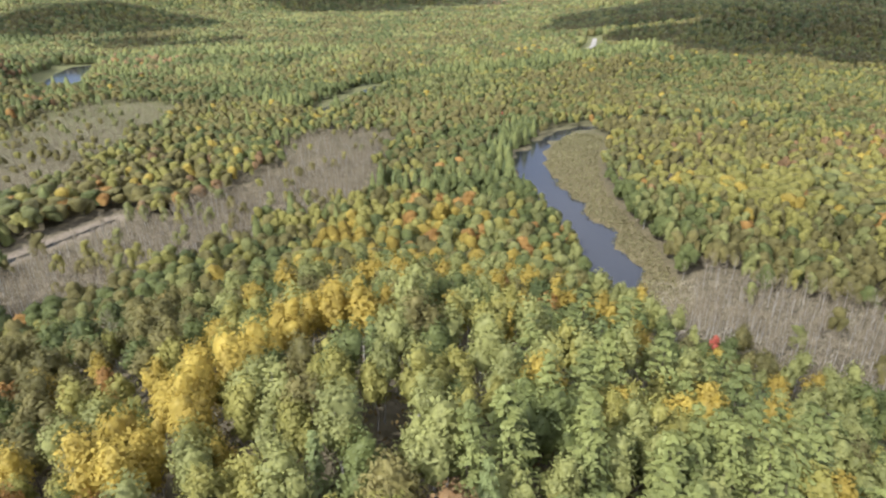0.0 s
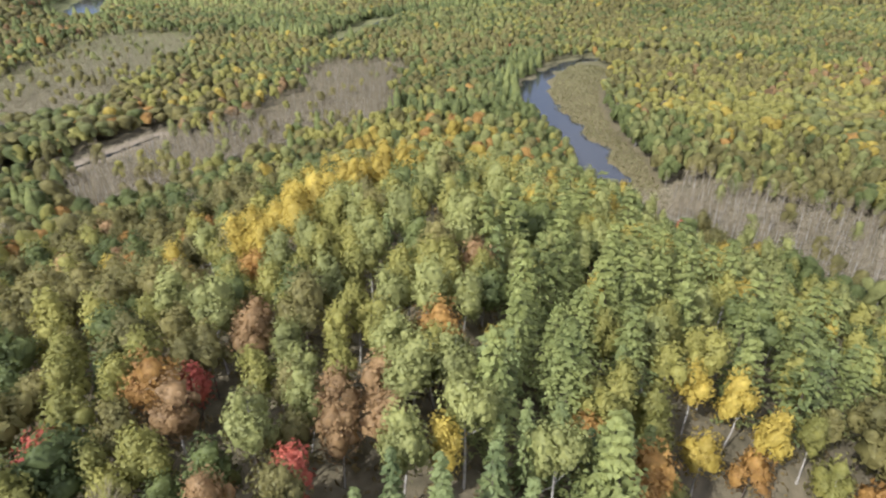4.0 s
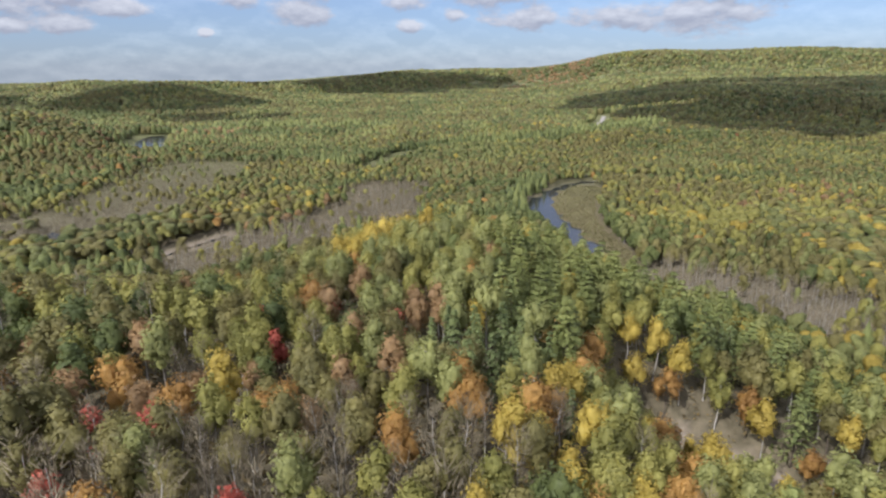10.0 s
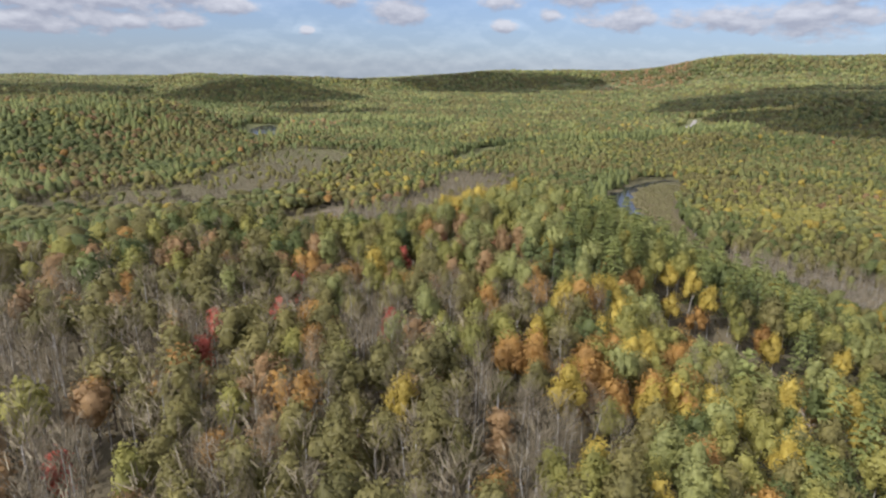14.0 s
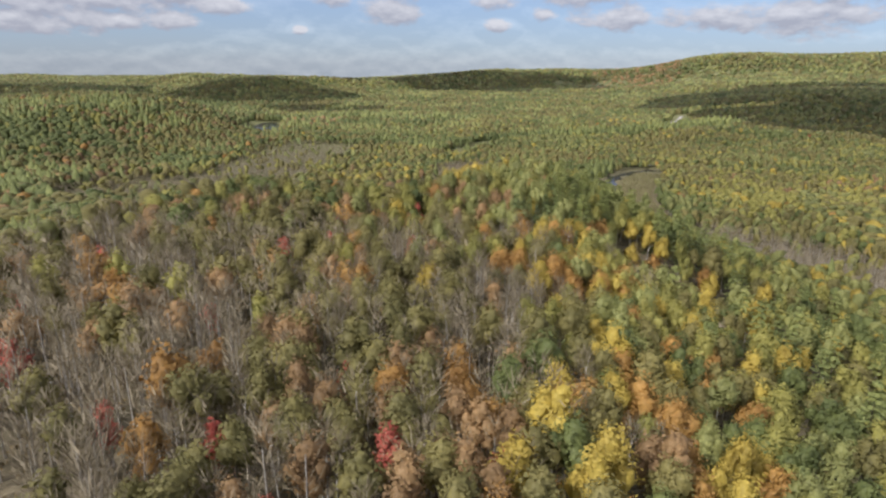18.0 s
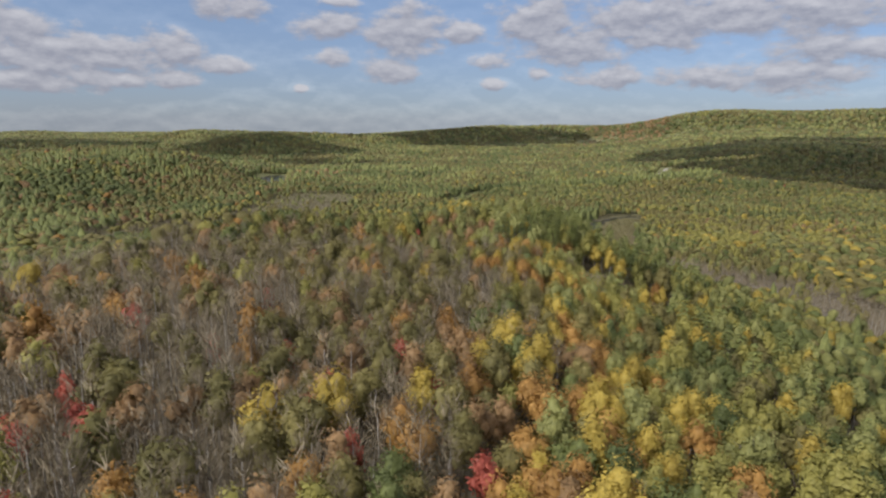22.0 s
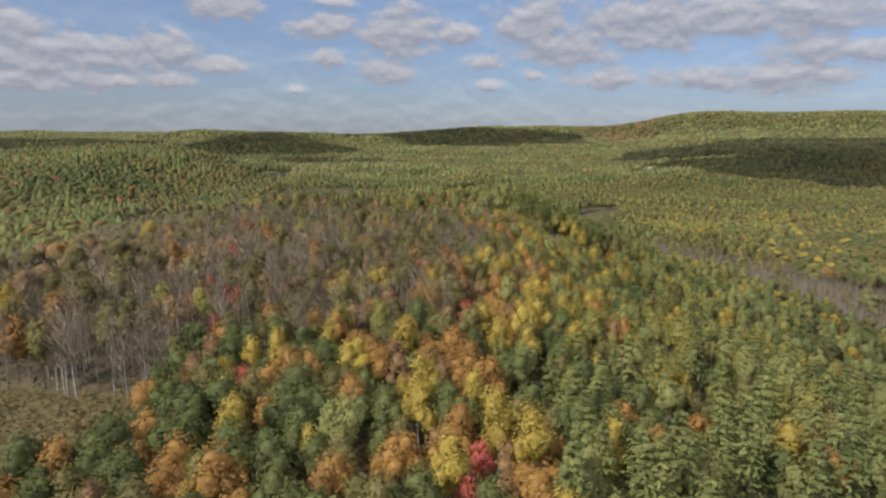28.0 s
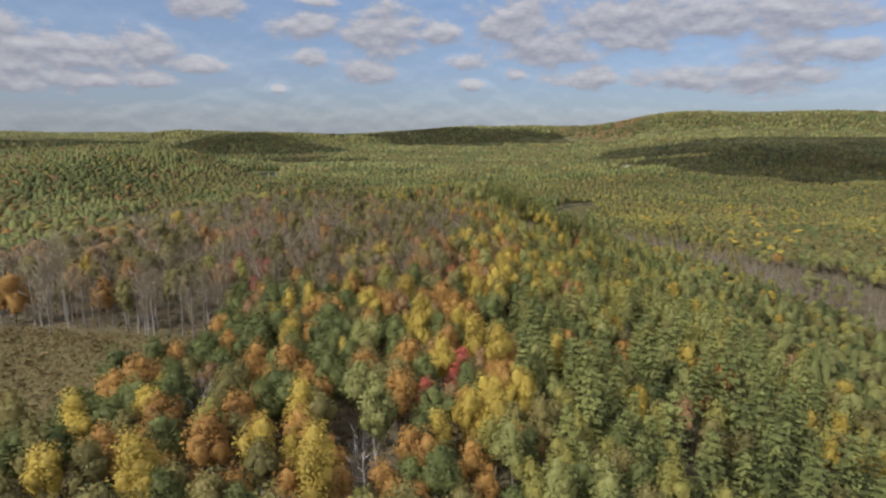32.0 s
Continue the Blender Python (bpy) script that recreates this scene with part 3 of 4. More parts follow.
def broad_crown(g, h, width, low, n, size, clumps=11, slim=0.7):
    """Rounded boughs with leaf sprays all over them."""
    mid, half = h * (1 + low) / 2, h * (1 - low) / 2
    tall = min(1.5, max(1.1, half / width * 2.3))
    d = unit(g.normal(size=(clumps, 3)))
    c = d * g.uniform(0.35, 1.0, (clumps, 1)) * np.array([width / 2, width / 2, half * 0.95]) * 0.72 + np.array([0, 0, mid])
    c[0] = (g.normal() * 0.3, g.normal() * 0.3, h - half * 0.40)
    taper = np.interp((c[:, 2] - (mid - half)) / (2 * half), [0, 0.35, 1], [0.8, 1.0, 0.62])
    c[:, :2] *= taper[:, None]
    cr = g.uniform(0.28, 0.54, clumps) * width / 2
    cores = [knob(g, c[i], cr[i] * 0.72, tall) for i in range(clumps)]
    k = g.choice(clumps, n, p=cr ** 2 / (cr ** 2).sum())
    nd = unit(g.normal(size=(n, 3)) + np.array([0, 0, 0.4]))
    p = c[k] + nd * (cr[k] * g.uniform(0.72, 1.3, n))[:, None] * np.array([1, 1, tall])
    out = unit(p - np.array([0, 0, mid - half * 0.3]))
    leaves = tufts(p, unit(nd * 0.6 + out * 0.5 + g.normal(size=(n, 3)) * 0.5), size * g.uniform(0.6, 1.4, n), g, slim, 1.6, nd * 0.75 + out * 0.7)
    return merge(cores + [leaves])


def twig_crown(g, h, width, low, n, size, thick):
    """Bare upward twigs as thin slips."""
    t = g.uniform(low, 1.0, n)
    a = g.uniform(0, 2 * math.pi, n)
    rad = width / 2 * np.sqrt(g.uniform(0, 1, n)) * np.sin(np.clip((t - low) / (1 - low), 0.08, 0.95) * math.pi) ** 0.6
    p = np.stack([np.cos(a) * rad, np.sin(a) * rad, t * h], 1)
    way = unit(np.stack([np.cos(a) * 0.5, np.sin(a) * 0.5, np.full(n, 1.0)], 1) + g.normal(size=(n, 3)) * 0.25)
    side = unit(np.cross(way, g.normal(size=(n, 3))))
    l = size * g.uniform(0.6, 1.5, (n, 1))
    w = thick
    v = np.stack([p - side * w, p + side * w, p + way * l + side * w * 0.4, p + way * l - side * w * 0.4], 1)
    return v.reshape(-1, 3), np.arange(n * 4).reshape(n, 4), np.repeat(unit(np.cross(side, way) + np.stack([np.cos(a), np.sin(a), np.full(n, 0.6)], 1) * 0.8), 4, 0)


def pine_crown(g, h, width, low, whorls, per, sprays, size, droop=0.05):
    """Tiers of level boughs, each a row of needle sprays."""
    P, Nn = [], []
    for k in range(whorls):
        t = low + (1 - low) * (k + g.uniform(-0.25, 0.25)) / whorls
        t = min(max(t, low), 0.985)
        reach = width / 2 * (1 - (t - low) / (1 - low)) ** 0.75 * g.uniform(0.62, 1.2) + 0.25
        a0 = g.uniform(0, 6.28)
        for b in range(per):
            a = a0 + b * 2 * math.pi / per + g.normal() * 0.25
            l = reach * g.uniform(0.65, 1.15)
            s = np.linspace(0.3, 1.0, sprays)
            sp = g.normal(size=sprays) * 0.16 * l * s
            x = math.cos(a) * l * s - math.sin(a) * sp
            y = math.sin(a) * l * s + math.cos(a) * sp
            z = t * h + g.normal() * 0.12 - droop * l * s * s * 3 + g.uniform(0.0, 0.22) * l * s + g.normal(size=sprays) * 0.08
            P.append(np.stack([x, y, z], 1))
            Nn.append(np.tile([math.cos(a) * 0.25, math.sin(a) * 0.25, 1.0], (sprays, 1)))
    P, Nn = np.concatenate(P), np.concatenate(Nn)
    return tufts(P, unit(Nn + g.normal(size=P.shape) * 0.2), size * g.uniform(0.7, 1.25, len(P)), g, 0.5, 0.0, Nn * np.array([1.8, 1.8, 1.0]))


# kind: name, leaf, bark, height, crown width, crown's foot, label
KINDS = {
    "green": ("basswood_tree", "green", BARK_DARK, 13.0, 8.2, 0.3, "broad basswood tree in dense dark green leaf"),
    "olive": ("oak_tree", "olive", BARK_DARK, 13.5, 7.6, 0.34, "forest tree with dull olive leaves turning brown"),
    "lime": ("birch_tree", "lime", BARK_PALE, 13.5, 6.6, 0.36, "birch tree with yellow-green leaves and pale stem"),
    "yellow": ("aspen_tree", "yellow", BARK_PALE, 14.0, 6.9, 0.34, "aspen tree in bright golden yellow autumn leaf"),
    "orange": ("maple_tree", "orange", BARK_DARK, 12.5, 7.4, 0.3, "maple tree in glowing orange autumn leaf"),
    "red": ("red_maple_tree", "red", BARK_DARK, 10.5, 5.4, 0.3, "small maple tree with deep red leaves"),
    "russet": ("ash_tree", "russet", BARK_PALE, 12.5, 6.8, 0.36, "ash tree with thin salmon-brown fading leaves"),
    "aspen": ("poplar_tree", "aspen", BARK_PALE, 15.0, 6.7, 0.36, "tall poplar tree with pale grey-green leaves"),
    "pine": ("pine_tree", "pine", BARK_DARK, 18.5, 8.6, 0.14, "white pine tree with tiers of level boughs"),
    "spruce": ("spruce_tree", "spruce", BARK_DARK, 14.0, 4.3, 0.08, "narrow dark spruce tree with drooping boughs"),
    "bare": ("bare_tree", "bare", BARK_PALE, 14.0, 3.6, 0.40, "slender bare tree with pale stem and grey twigs"),
    "snag": ("dead_tree", "snag", BARK_DEAD, 12.0, 4.2, 0.35, "dead silver-grey tree without any leaves"),
}
ORDER = list(KINDS)


def far_crown(kind, g, level):
    """Crown of a tree that is never seen from near: rounded boughs, or a cone, with a fringe of leaf sprays."""
    _, _, _, h, w, low, _ = KINDS[kind]
    lumps, nf, size = {1: (4, 64, 0.46), 2: (2, 10, 0.55), 3: (1, 0, 1.0)}[level]
    if kind in ("pine", "spruce"):
        sides, shrink = {1: (6, 0.75), 2: (5, 0.95), 3: (5, 1.0)}[level]
        cone = [(0.06, 1.0), (0.42, 0.72), (0.76, 0.34), (1.0, 0.03)] if level < 3 else [(0.06, 1.0), (0.6, 0.55), (1.0, 0.04)]
        bodies = [mound(g, h, w * shrink, cone, sides, 0.24)]
        u = g.uniform(0.05, 0.97, nf)
        pz, pr = u, np.interp(u, [p[0] for p in cone], [p[1] for p in cone])
    else:
        if level == 3:
            bodies = [mound(g, h, w, [(0.15, 0.9), (0.74, 0.84), (0.97, 0.30), (1.0, 0.02)], 5, 0.12)]
        else:
            bodies, turn = [], g.uniform(0, 6.28)
            for k in range(lumps):
                turn += 6.28 / max(lumps - 1, 1) * g.uniform(0.8, 1.2)
                r = w * (g.uniform(0.30, 0.36) if k == 0 else g.uniform(0.22, 0.31)) * (0.9 if level == 1 else 1.22)
                off = 0.05 * w if k == 0 else w * g.uniform(0.20, 0.30)
                z = h - r * 1.1 if k == 0 else h * (g.uniform(0.48, 0.72) if level < 2 else g.uniform(0.58, 0.74))
                skirt = [(-1.7, 0.62), (-0.1, 1.0), (0.58, 0.82), (0.98, 0.02)]
                bodies.append(knob(g, (math.cos(turn) * off, math.sin(turn) * off, z), r, 1.1 if level == 1 else 0.9, 5, skirt))
        u = g.uniform(0.0, 1.0, nf)
        pz, pr = np.interp(u, [0, 0.4, 0.75, 1], [max(low, 0.3), 0.6, 0.88, 1.0]), np.interp(u, [0, 0.4, 0.75, 1], [0.75, 1.0, 0.72, 0.15])
    if not nf:
        return merge(bodies)
    turn = g.uniform(0, 6.28, nf)
    out = np.stack([np.cos(turn), np.sin(turn), 0.3 + 1.5 * np.maximum(0, pz - 0.45)], 1)
    p = np.stack([np.cos(turn) * pr * w / 2, np.sin(turn) * pr * w / 2, pz * h], 1) * np.stack([g.uniform(0.72, 1.06, nf)] * 2 + [g.uniform(0.94, 1.02, nf)], 1)
    out = unit(out + g.normal(size=(nf, 3)) * 0.15)
    return merge(bodies + [tufts(p, unit(out + g.normal(size=(nf, 3)) * 0.45), size * g.uniform(0.6, 1.4, nf), g, 0.6, 1.0, out)])


def crown_of(kind, g, detail):
    """Crown mesh arrays; detail 1 for trees near the path, less for those farther off."""
    _, _, _, h, w, low, _ = KINDS[kind]
    if kind == "snag":
        return twig_crown(g, h, w, low, int(70 * detail) + 8, 1.7, 0.035)
    if kind == "bare":
        return twig_crown(g, h, w, low, int(360 * detail ** 0.62) + 8, 1.2 / detail ** 0.1, 0.024 / detail ** 0.32)
    if kind in ("pine", "spruce"):
        k = detail ** 0.5
        if kind == "pine":
            return pine_crown(g, h, w, low, int(15 * detail ** 0.3) + 1, int(8 * k) + 1, max(2, int(11 * k)), 0.36 / k ** 0.75)
        return pine_crown(g, h, w, low, int(14 * detail ** 0.3) + 1, int(6 * k) + 1, max(2, int(7 * k)), 0.33 / k ** 0.75, 0.16)
    n = {"russet": 640, "red": 800, "lime": 940, "orange": 980}.get(kind, 1050)
    return broad_crown(g, h, w, low, int(n * 1.3 * detail), 0.235 / detail ** 0.42, 12 if detail > 0.8 else 9, 0.55)


PROTO = {}
for kind, (name, leaf, bark, h, w, low, label) in KINDS.items():
    for tier in (0, 1):
        PROTO[kind, tier] = []
        for k in range(4):
            g = np.random.default_rng(100 + 10 * ORDER.index(kind) + k)
            bare = kind == "bare"
            v, f = stem(g, h * (0.97 if bare else 0.9), 0.10 if bare else 0.16, 7 if bare else 9 if kind == "snag" else 5, 0.02 if kind in ("pine", "spruce", "bare") else 0.035, 0.4, 0.13 if bare else 0.2)
            trunk = quick_mesh("trunk", v, f, bark, True)
            v, f, face = crown_of(kind, g, (1.0, 0.75)[tier])
            PROTO[kind, tier].append((trunk, quick_mesh("crown", v, f, LEAF[leaf], False, face)))


def plant(kind, x, y, scale=1.0, variant=None, label=""):
    """One tree of its own, standing on the ground."""
    name, leaf, bark, h, w, low, said = KINDS[kind]
    trunk, crown = PROTO[kind, 0 if -38 < x < 26 else 1][rng.integers(0, 4) if variant is None else variant]
    top = new(name)
    s = scale
    top.matrix_basis = pose(x, y, float(land(x, y)), 0, 0, rng.uniform(0, 360)) @ Matrix.Diagonal((s * rng.uniform(0.9, 1.1), s * rng.uniform(0.9, 1.1), s, 1))
    for nm, me in (("trunk", trunk), ("crown", crown)):
        new(nm, me).parent = top
    return tagged(top, label or said, "tree", f"{leaf} trees on the ridge")


# ---------------------------------------------------------------- which trees grow where
def ragged(x, y):
    """Unevenness of the edges of open ground."""
    return 14 * noise.noise((x / 17, y / 17, 2.2)) + 10 * noise.noise((x / 48, y / 48, 6.1))


def mixture(x, y):
    """Shares of the kinds at a place, and how tall they stand there; None where nothing grows."""
    if off_line(x, y, POND) < 13 or off_line(x, y, CHANNEL) < 7 or off_line(x, y, RIVER) < 12 and x > -330:
        return None
    if off_line(x, y, LAKE) < 32 or off_line(x, y, CREEK) < 17 or off_line(x, y, ROAD) < 16 or off_line(x, y, TRACK) < 4.2:
        return None
    if off_line(x, y, MARSH) < (18 if y < 380 else 21) and y > 190:
        return None
    if off_line(x, y, MEADOW) < 24 or off_line(x, y, GLADE) < 11:
        return None
    if off_line(x, y, SWALE_L) < 35 + ragged(x, y) or off_line(x, y, SWALE_FAR) < 54 + ragged(x, y) or off_line(x, y, SWALE_R) < ragged(x, y) + 32 + 18 * min(max((190 - y) / 90, 0), 1):
        return {"bare": 0.9, "olive": 0.05, "aspen": 0.03, "lime": 0.02}, 0.66
    if ((x - 36) / 20) ** 2 + ((y + 2) / 20) ** 2 < 1:
        return {"lime": 0.4, "olive": 0.2, "yellow": 0.2, "aspen": 0.2}, 0.7
    if y < 112 and -75 < x < 75 or y < -40 and -190 < x < 75:
        x = x + 16 * noise.noise((x / 21, y / 21, 4.4))
        if y > 30:
            if x < -8 and off_line(x, y, [(-35, 53), (-31, 70), (-20, 93)]) < 6.5:
                return {"yellow": 1}, 1.05
            if x < -20:
                return {"green": 0.14, "olive": 0.36, "lime": 0.26, "yellow": 0.12, "orange": 0.05, "aspen": 0.07}, 0.9
            if x < 8:
                return {"aspen": 0.42, "spruce": 0.1, "green": 0.1, "lime": 0.22, "olive": 0.16}, 1.0
            return {"pine": 0.26, "aspen": 0.26, "spruce": 0.08, "lime": 0.2, "green": 0.1, "yellow": 0.1}, 1.0
        if y > -20:
            if x < -30:
                return {"olive": 0.36, "green": 0.14, "lime": 0.24, "aspen": 0.06, "russet": 0.08, "yellow": 0.05, "bare": 0.07}, 0.95
            if x < -2:
                return {"russet": 0.08, "aspen": 0.38, "olive": 0.22, "lime": 0.2, "green": 0.06, "spruce": 0.06}, 1.0
            if x < 26:
                return {"spruce": 0.34, "aspen": 0.26, "pine": 0.08, "lime": 0.16, "yellow": 0.08, "orange": 0.08}, 1.0
            return {"yellow": 0.3, "lime": 0.2, "aspen": 0.15, "olive": 0.15, "pine": 0.1, "orange": 0.1}, 0.95
        if y > -60:
            if x < -8:
                return {"bare": 0.5, "olive": 0.18, "aspen": 0.08, "russet": 0.12, "lime": 0.07, "orange": 0.04, "red": 0.015}, 0.95
            if x < 30:
                return {"yellow": 0.2, "orange": 0.2, "olive": 0.18, "green": 0.04, "lime": 0.28, "aspen": 0.05, "bare": 0.05}, 0.95
            return {"aspen": 0.2, "green": 0.1, "lime": 0.32, "yellow": 0.16, "pine": 0.08, "olive": 0.1, "orange": 0.04}, 0.95
        if y > -190:
            if x < (2 if y > -130 else -12) - 8 * math.sin(y / 17):
                return {"bare": 0.48, "russet": 0.16, "olive": 0.23, "orange": 0.04, "red": 0.015, "lime": 0.06, "yellow": 0.015}, 1.0
            if x < 12:
                return {"olive": 0.26, "orange": 0.2, "yellow": 0.11, "bare": 0.12, "russet": 0.13, "lime": 0.14, "green": 0.04}, 0.95
            if x < 40:
                return {"lime": 0.34, "yellow": 0.14, "green": 0.12, "aspen": 0.16, "orange": 0.1, "olive": 0.14}, 0.95
            return {"green": 0.18, "aspen": 0.22, "lime": 0.28, "pine": 0.1, "olive": 0.18, "yellow": 0.04}, 0.95
        if x < -62:
            return {"bare": 0.72, "russet": 0.12, "red": 0.05, "orange": 0.06, "olive": 0.05}, 1.0
        if x < -22:
            return {"green": 0.56, "orange": 0.18, "yellow": 0.06, "russet": 0.06, "olive": 0.14}, 0.88
        if x < 12:
            return {"orange": 0.28, "yellow": 0.1, "green": 0.26, "russet": 0.14, "olive": 0.18, "lime": 0.04, "red": 0.02}, 0.9
        return {"pine": 0.3, "green": 0.16, "aspen": 0.15, "lime": 0.17, "orange": 0.06, "olive": 0.16}, 0.95
    if -45 < x < 50 and 100 < y < 300 - abs(x):
        return {"yellow": 0.2, "lime": 0.24, "green": 0.2, "olive": 0.16, "aspen": 0.14, "orange": 0.06}, 0.92
    if off_line(x, y, [(52, 330), (56, 420), (76, 470)]) < 13 or off_line(x, y, [(-30, 330), (5, 310)]) < 12:
        return {"pine": 0.55, "spruce": 0.35, "green": 0.1}, 0.85
    if off_line(x, y, [(-60, 730), (150, 800), (330, 900)]) < 22 or off_line(x, y, [(-200, 640), (-90, 560)]) < 18 or off_line(x, y, [(-430, 960), (-330, 1000), (-120, 990)]) < 25:
        return {"spruce": 0.4, "pine": 0.3, "green": 0.3}, 0.95
    if x < -330 and y < 1000:
        return {"green": 0.42, "olive": 0.3, "pine": 0.12, "lime": 0.05, "orange": 0.05, "russet": 0.06}, 0.95
    if y > 480 and noise.noise((x / 420 + 3, y / 105, 1.7)) > 0.3:
        return {"spruce": 0.15, "green": 0.45, "olive": 0.4}, 0.9
    if y > 2300 and 0.1 < x / y < 0.24:
        return {"russet": 0.5, "olive": 0.3, "green": 0.2}, 0.85
    if y > 1000:
        return {"green": 0.34, "aspen": 0.16, "olive": 0.4, "lime": 0.1}, 0.85
    if x > 110 and 300 < y < 430:
        return {"olive": 0.36, "lime": 0.34, "yellow": 0.1, "aspen": 0.16, "orange": 0.02, "russet": 0.04}, 0.8
    if 95 < x < 135 and 200 < y < 400:
        return {"aspen": 0.4, "green": 0.3, "olive": 0.3}, 0.8
    if -190 < x < -80 and 290 < y < 420:
        return {"olive": 0.4, "yellow": 0.14, "lime": 0.16, "green": 0.16, "russet": 0.08, "orange": 0.06}, 0.85
    if x > 60 and y > 120:
        return {"olive": 0.40, "green": 0.24, "lime": 0.18, "yellow": 0.02, "aspen": 0.16, "orange": 0.01, "red": 0.004}, 0.8
    if x < -138 and -90 < y < 60 and off_line(x, y, [(-146, -90), (-150, -30), (-140, 30)]) < 14:
        return {"lime": 0.6, "yellow": 0.1, "olive": 0.2, "orange": 0.1}, 0.95
    if x < -150 and -120 < y < 200:
        return {"green": 0.46, "pine": 0.2, "olive": 0.2, "lime": 0.1, "spruce": 0.04}, 1.0
    if x < -55 and y < 130:
        return {"olive": 0.4, "green": 0.16, "russet": 0.08, "lime": 0.24, "bare": 0.06, "orange": 0.06}, 1.02
    if x > 60:
        return {"green": 0.28, "aspen": 0.25, "olive": 0.22, "lime": 0.13, "pine": 0.06, "yellow": 0.06}, 0.9
    return {"olive": 0.42, "green": 0.22, "lime": 0.16, "yellow": 0.015, "aspen": 0.14, "orange": 0.01, "pine": 0.04}, 0.82


def pick(x, y):
    got = mixture(x, y)
    if got is None:
        return None
    share, tall = got
    names = list(share)
    far = 2.7 if y > 120 else 1.0
    # neighbours tend to be of one kind
    w = [share[n] * math.exp(2.0 * noise.noise((x / 22, y / 22, 7.3 * ORDER.index(n))) + far * noise.noise((x / 120, y / 120, 5 + 3.1 * ORDER.index(n)))) for n in names]
    if y > 330:
        w = [v * (0.35 if n in ("yellow", "orange", "red") else 1.0) for n, v in zip(names, w)]
    return dice.choices(names, w)[0], tall * (dice.uniform(0.78, 1.2) if y > 120 else dice.uniform(0.8, 1.16))


def scatter(x0, y0, x1, y1, step):
    for iy in range(int((y1 - y0) / step)):
        for ix in range(int((x1 - x0) / step)):
            yield x0 + (ix + 0.5 * (iy % 2) + dice.uniform(-0.38, 0.38)) * step, y0 + (iy + dice.uniform(-0.38, 0.38)) * step


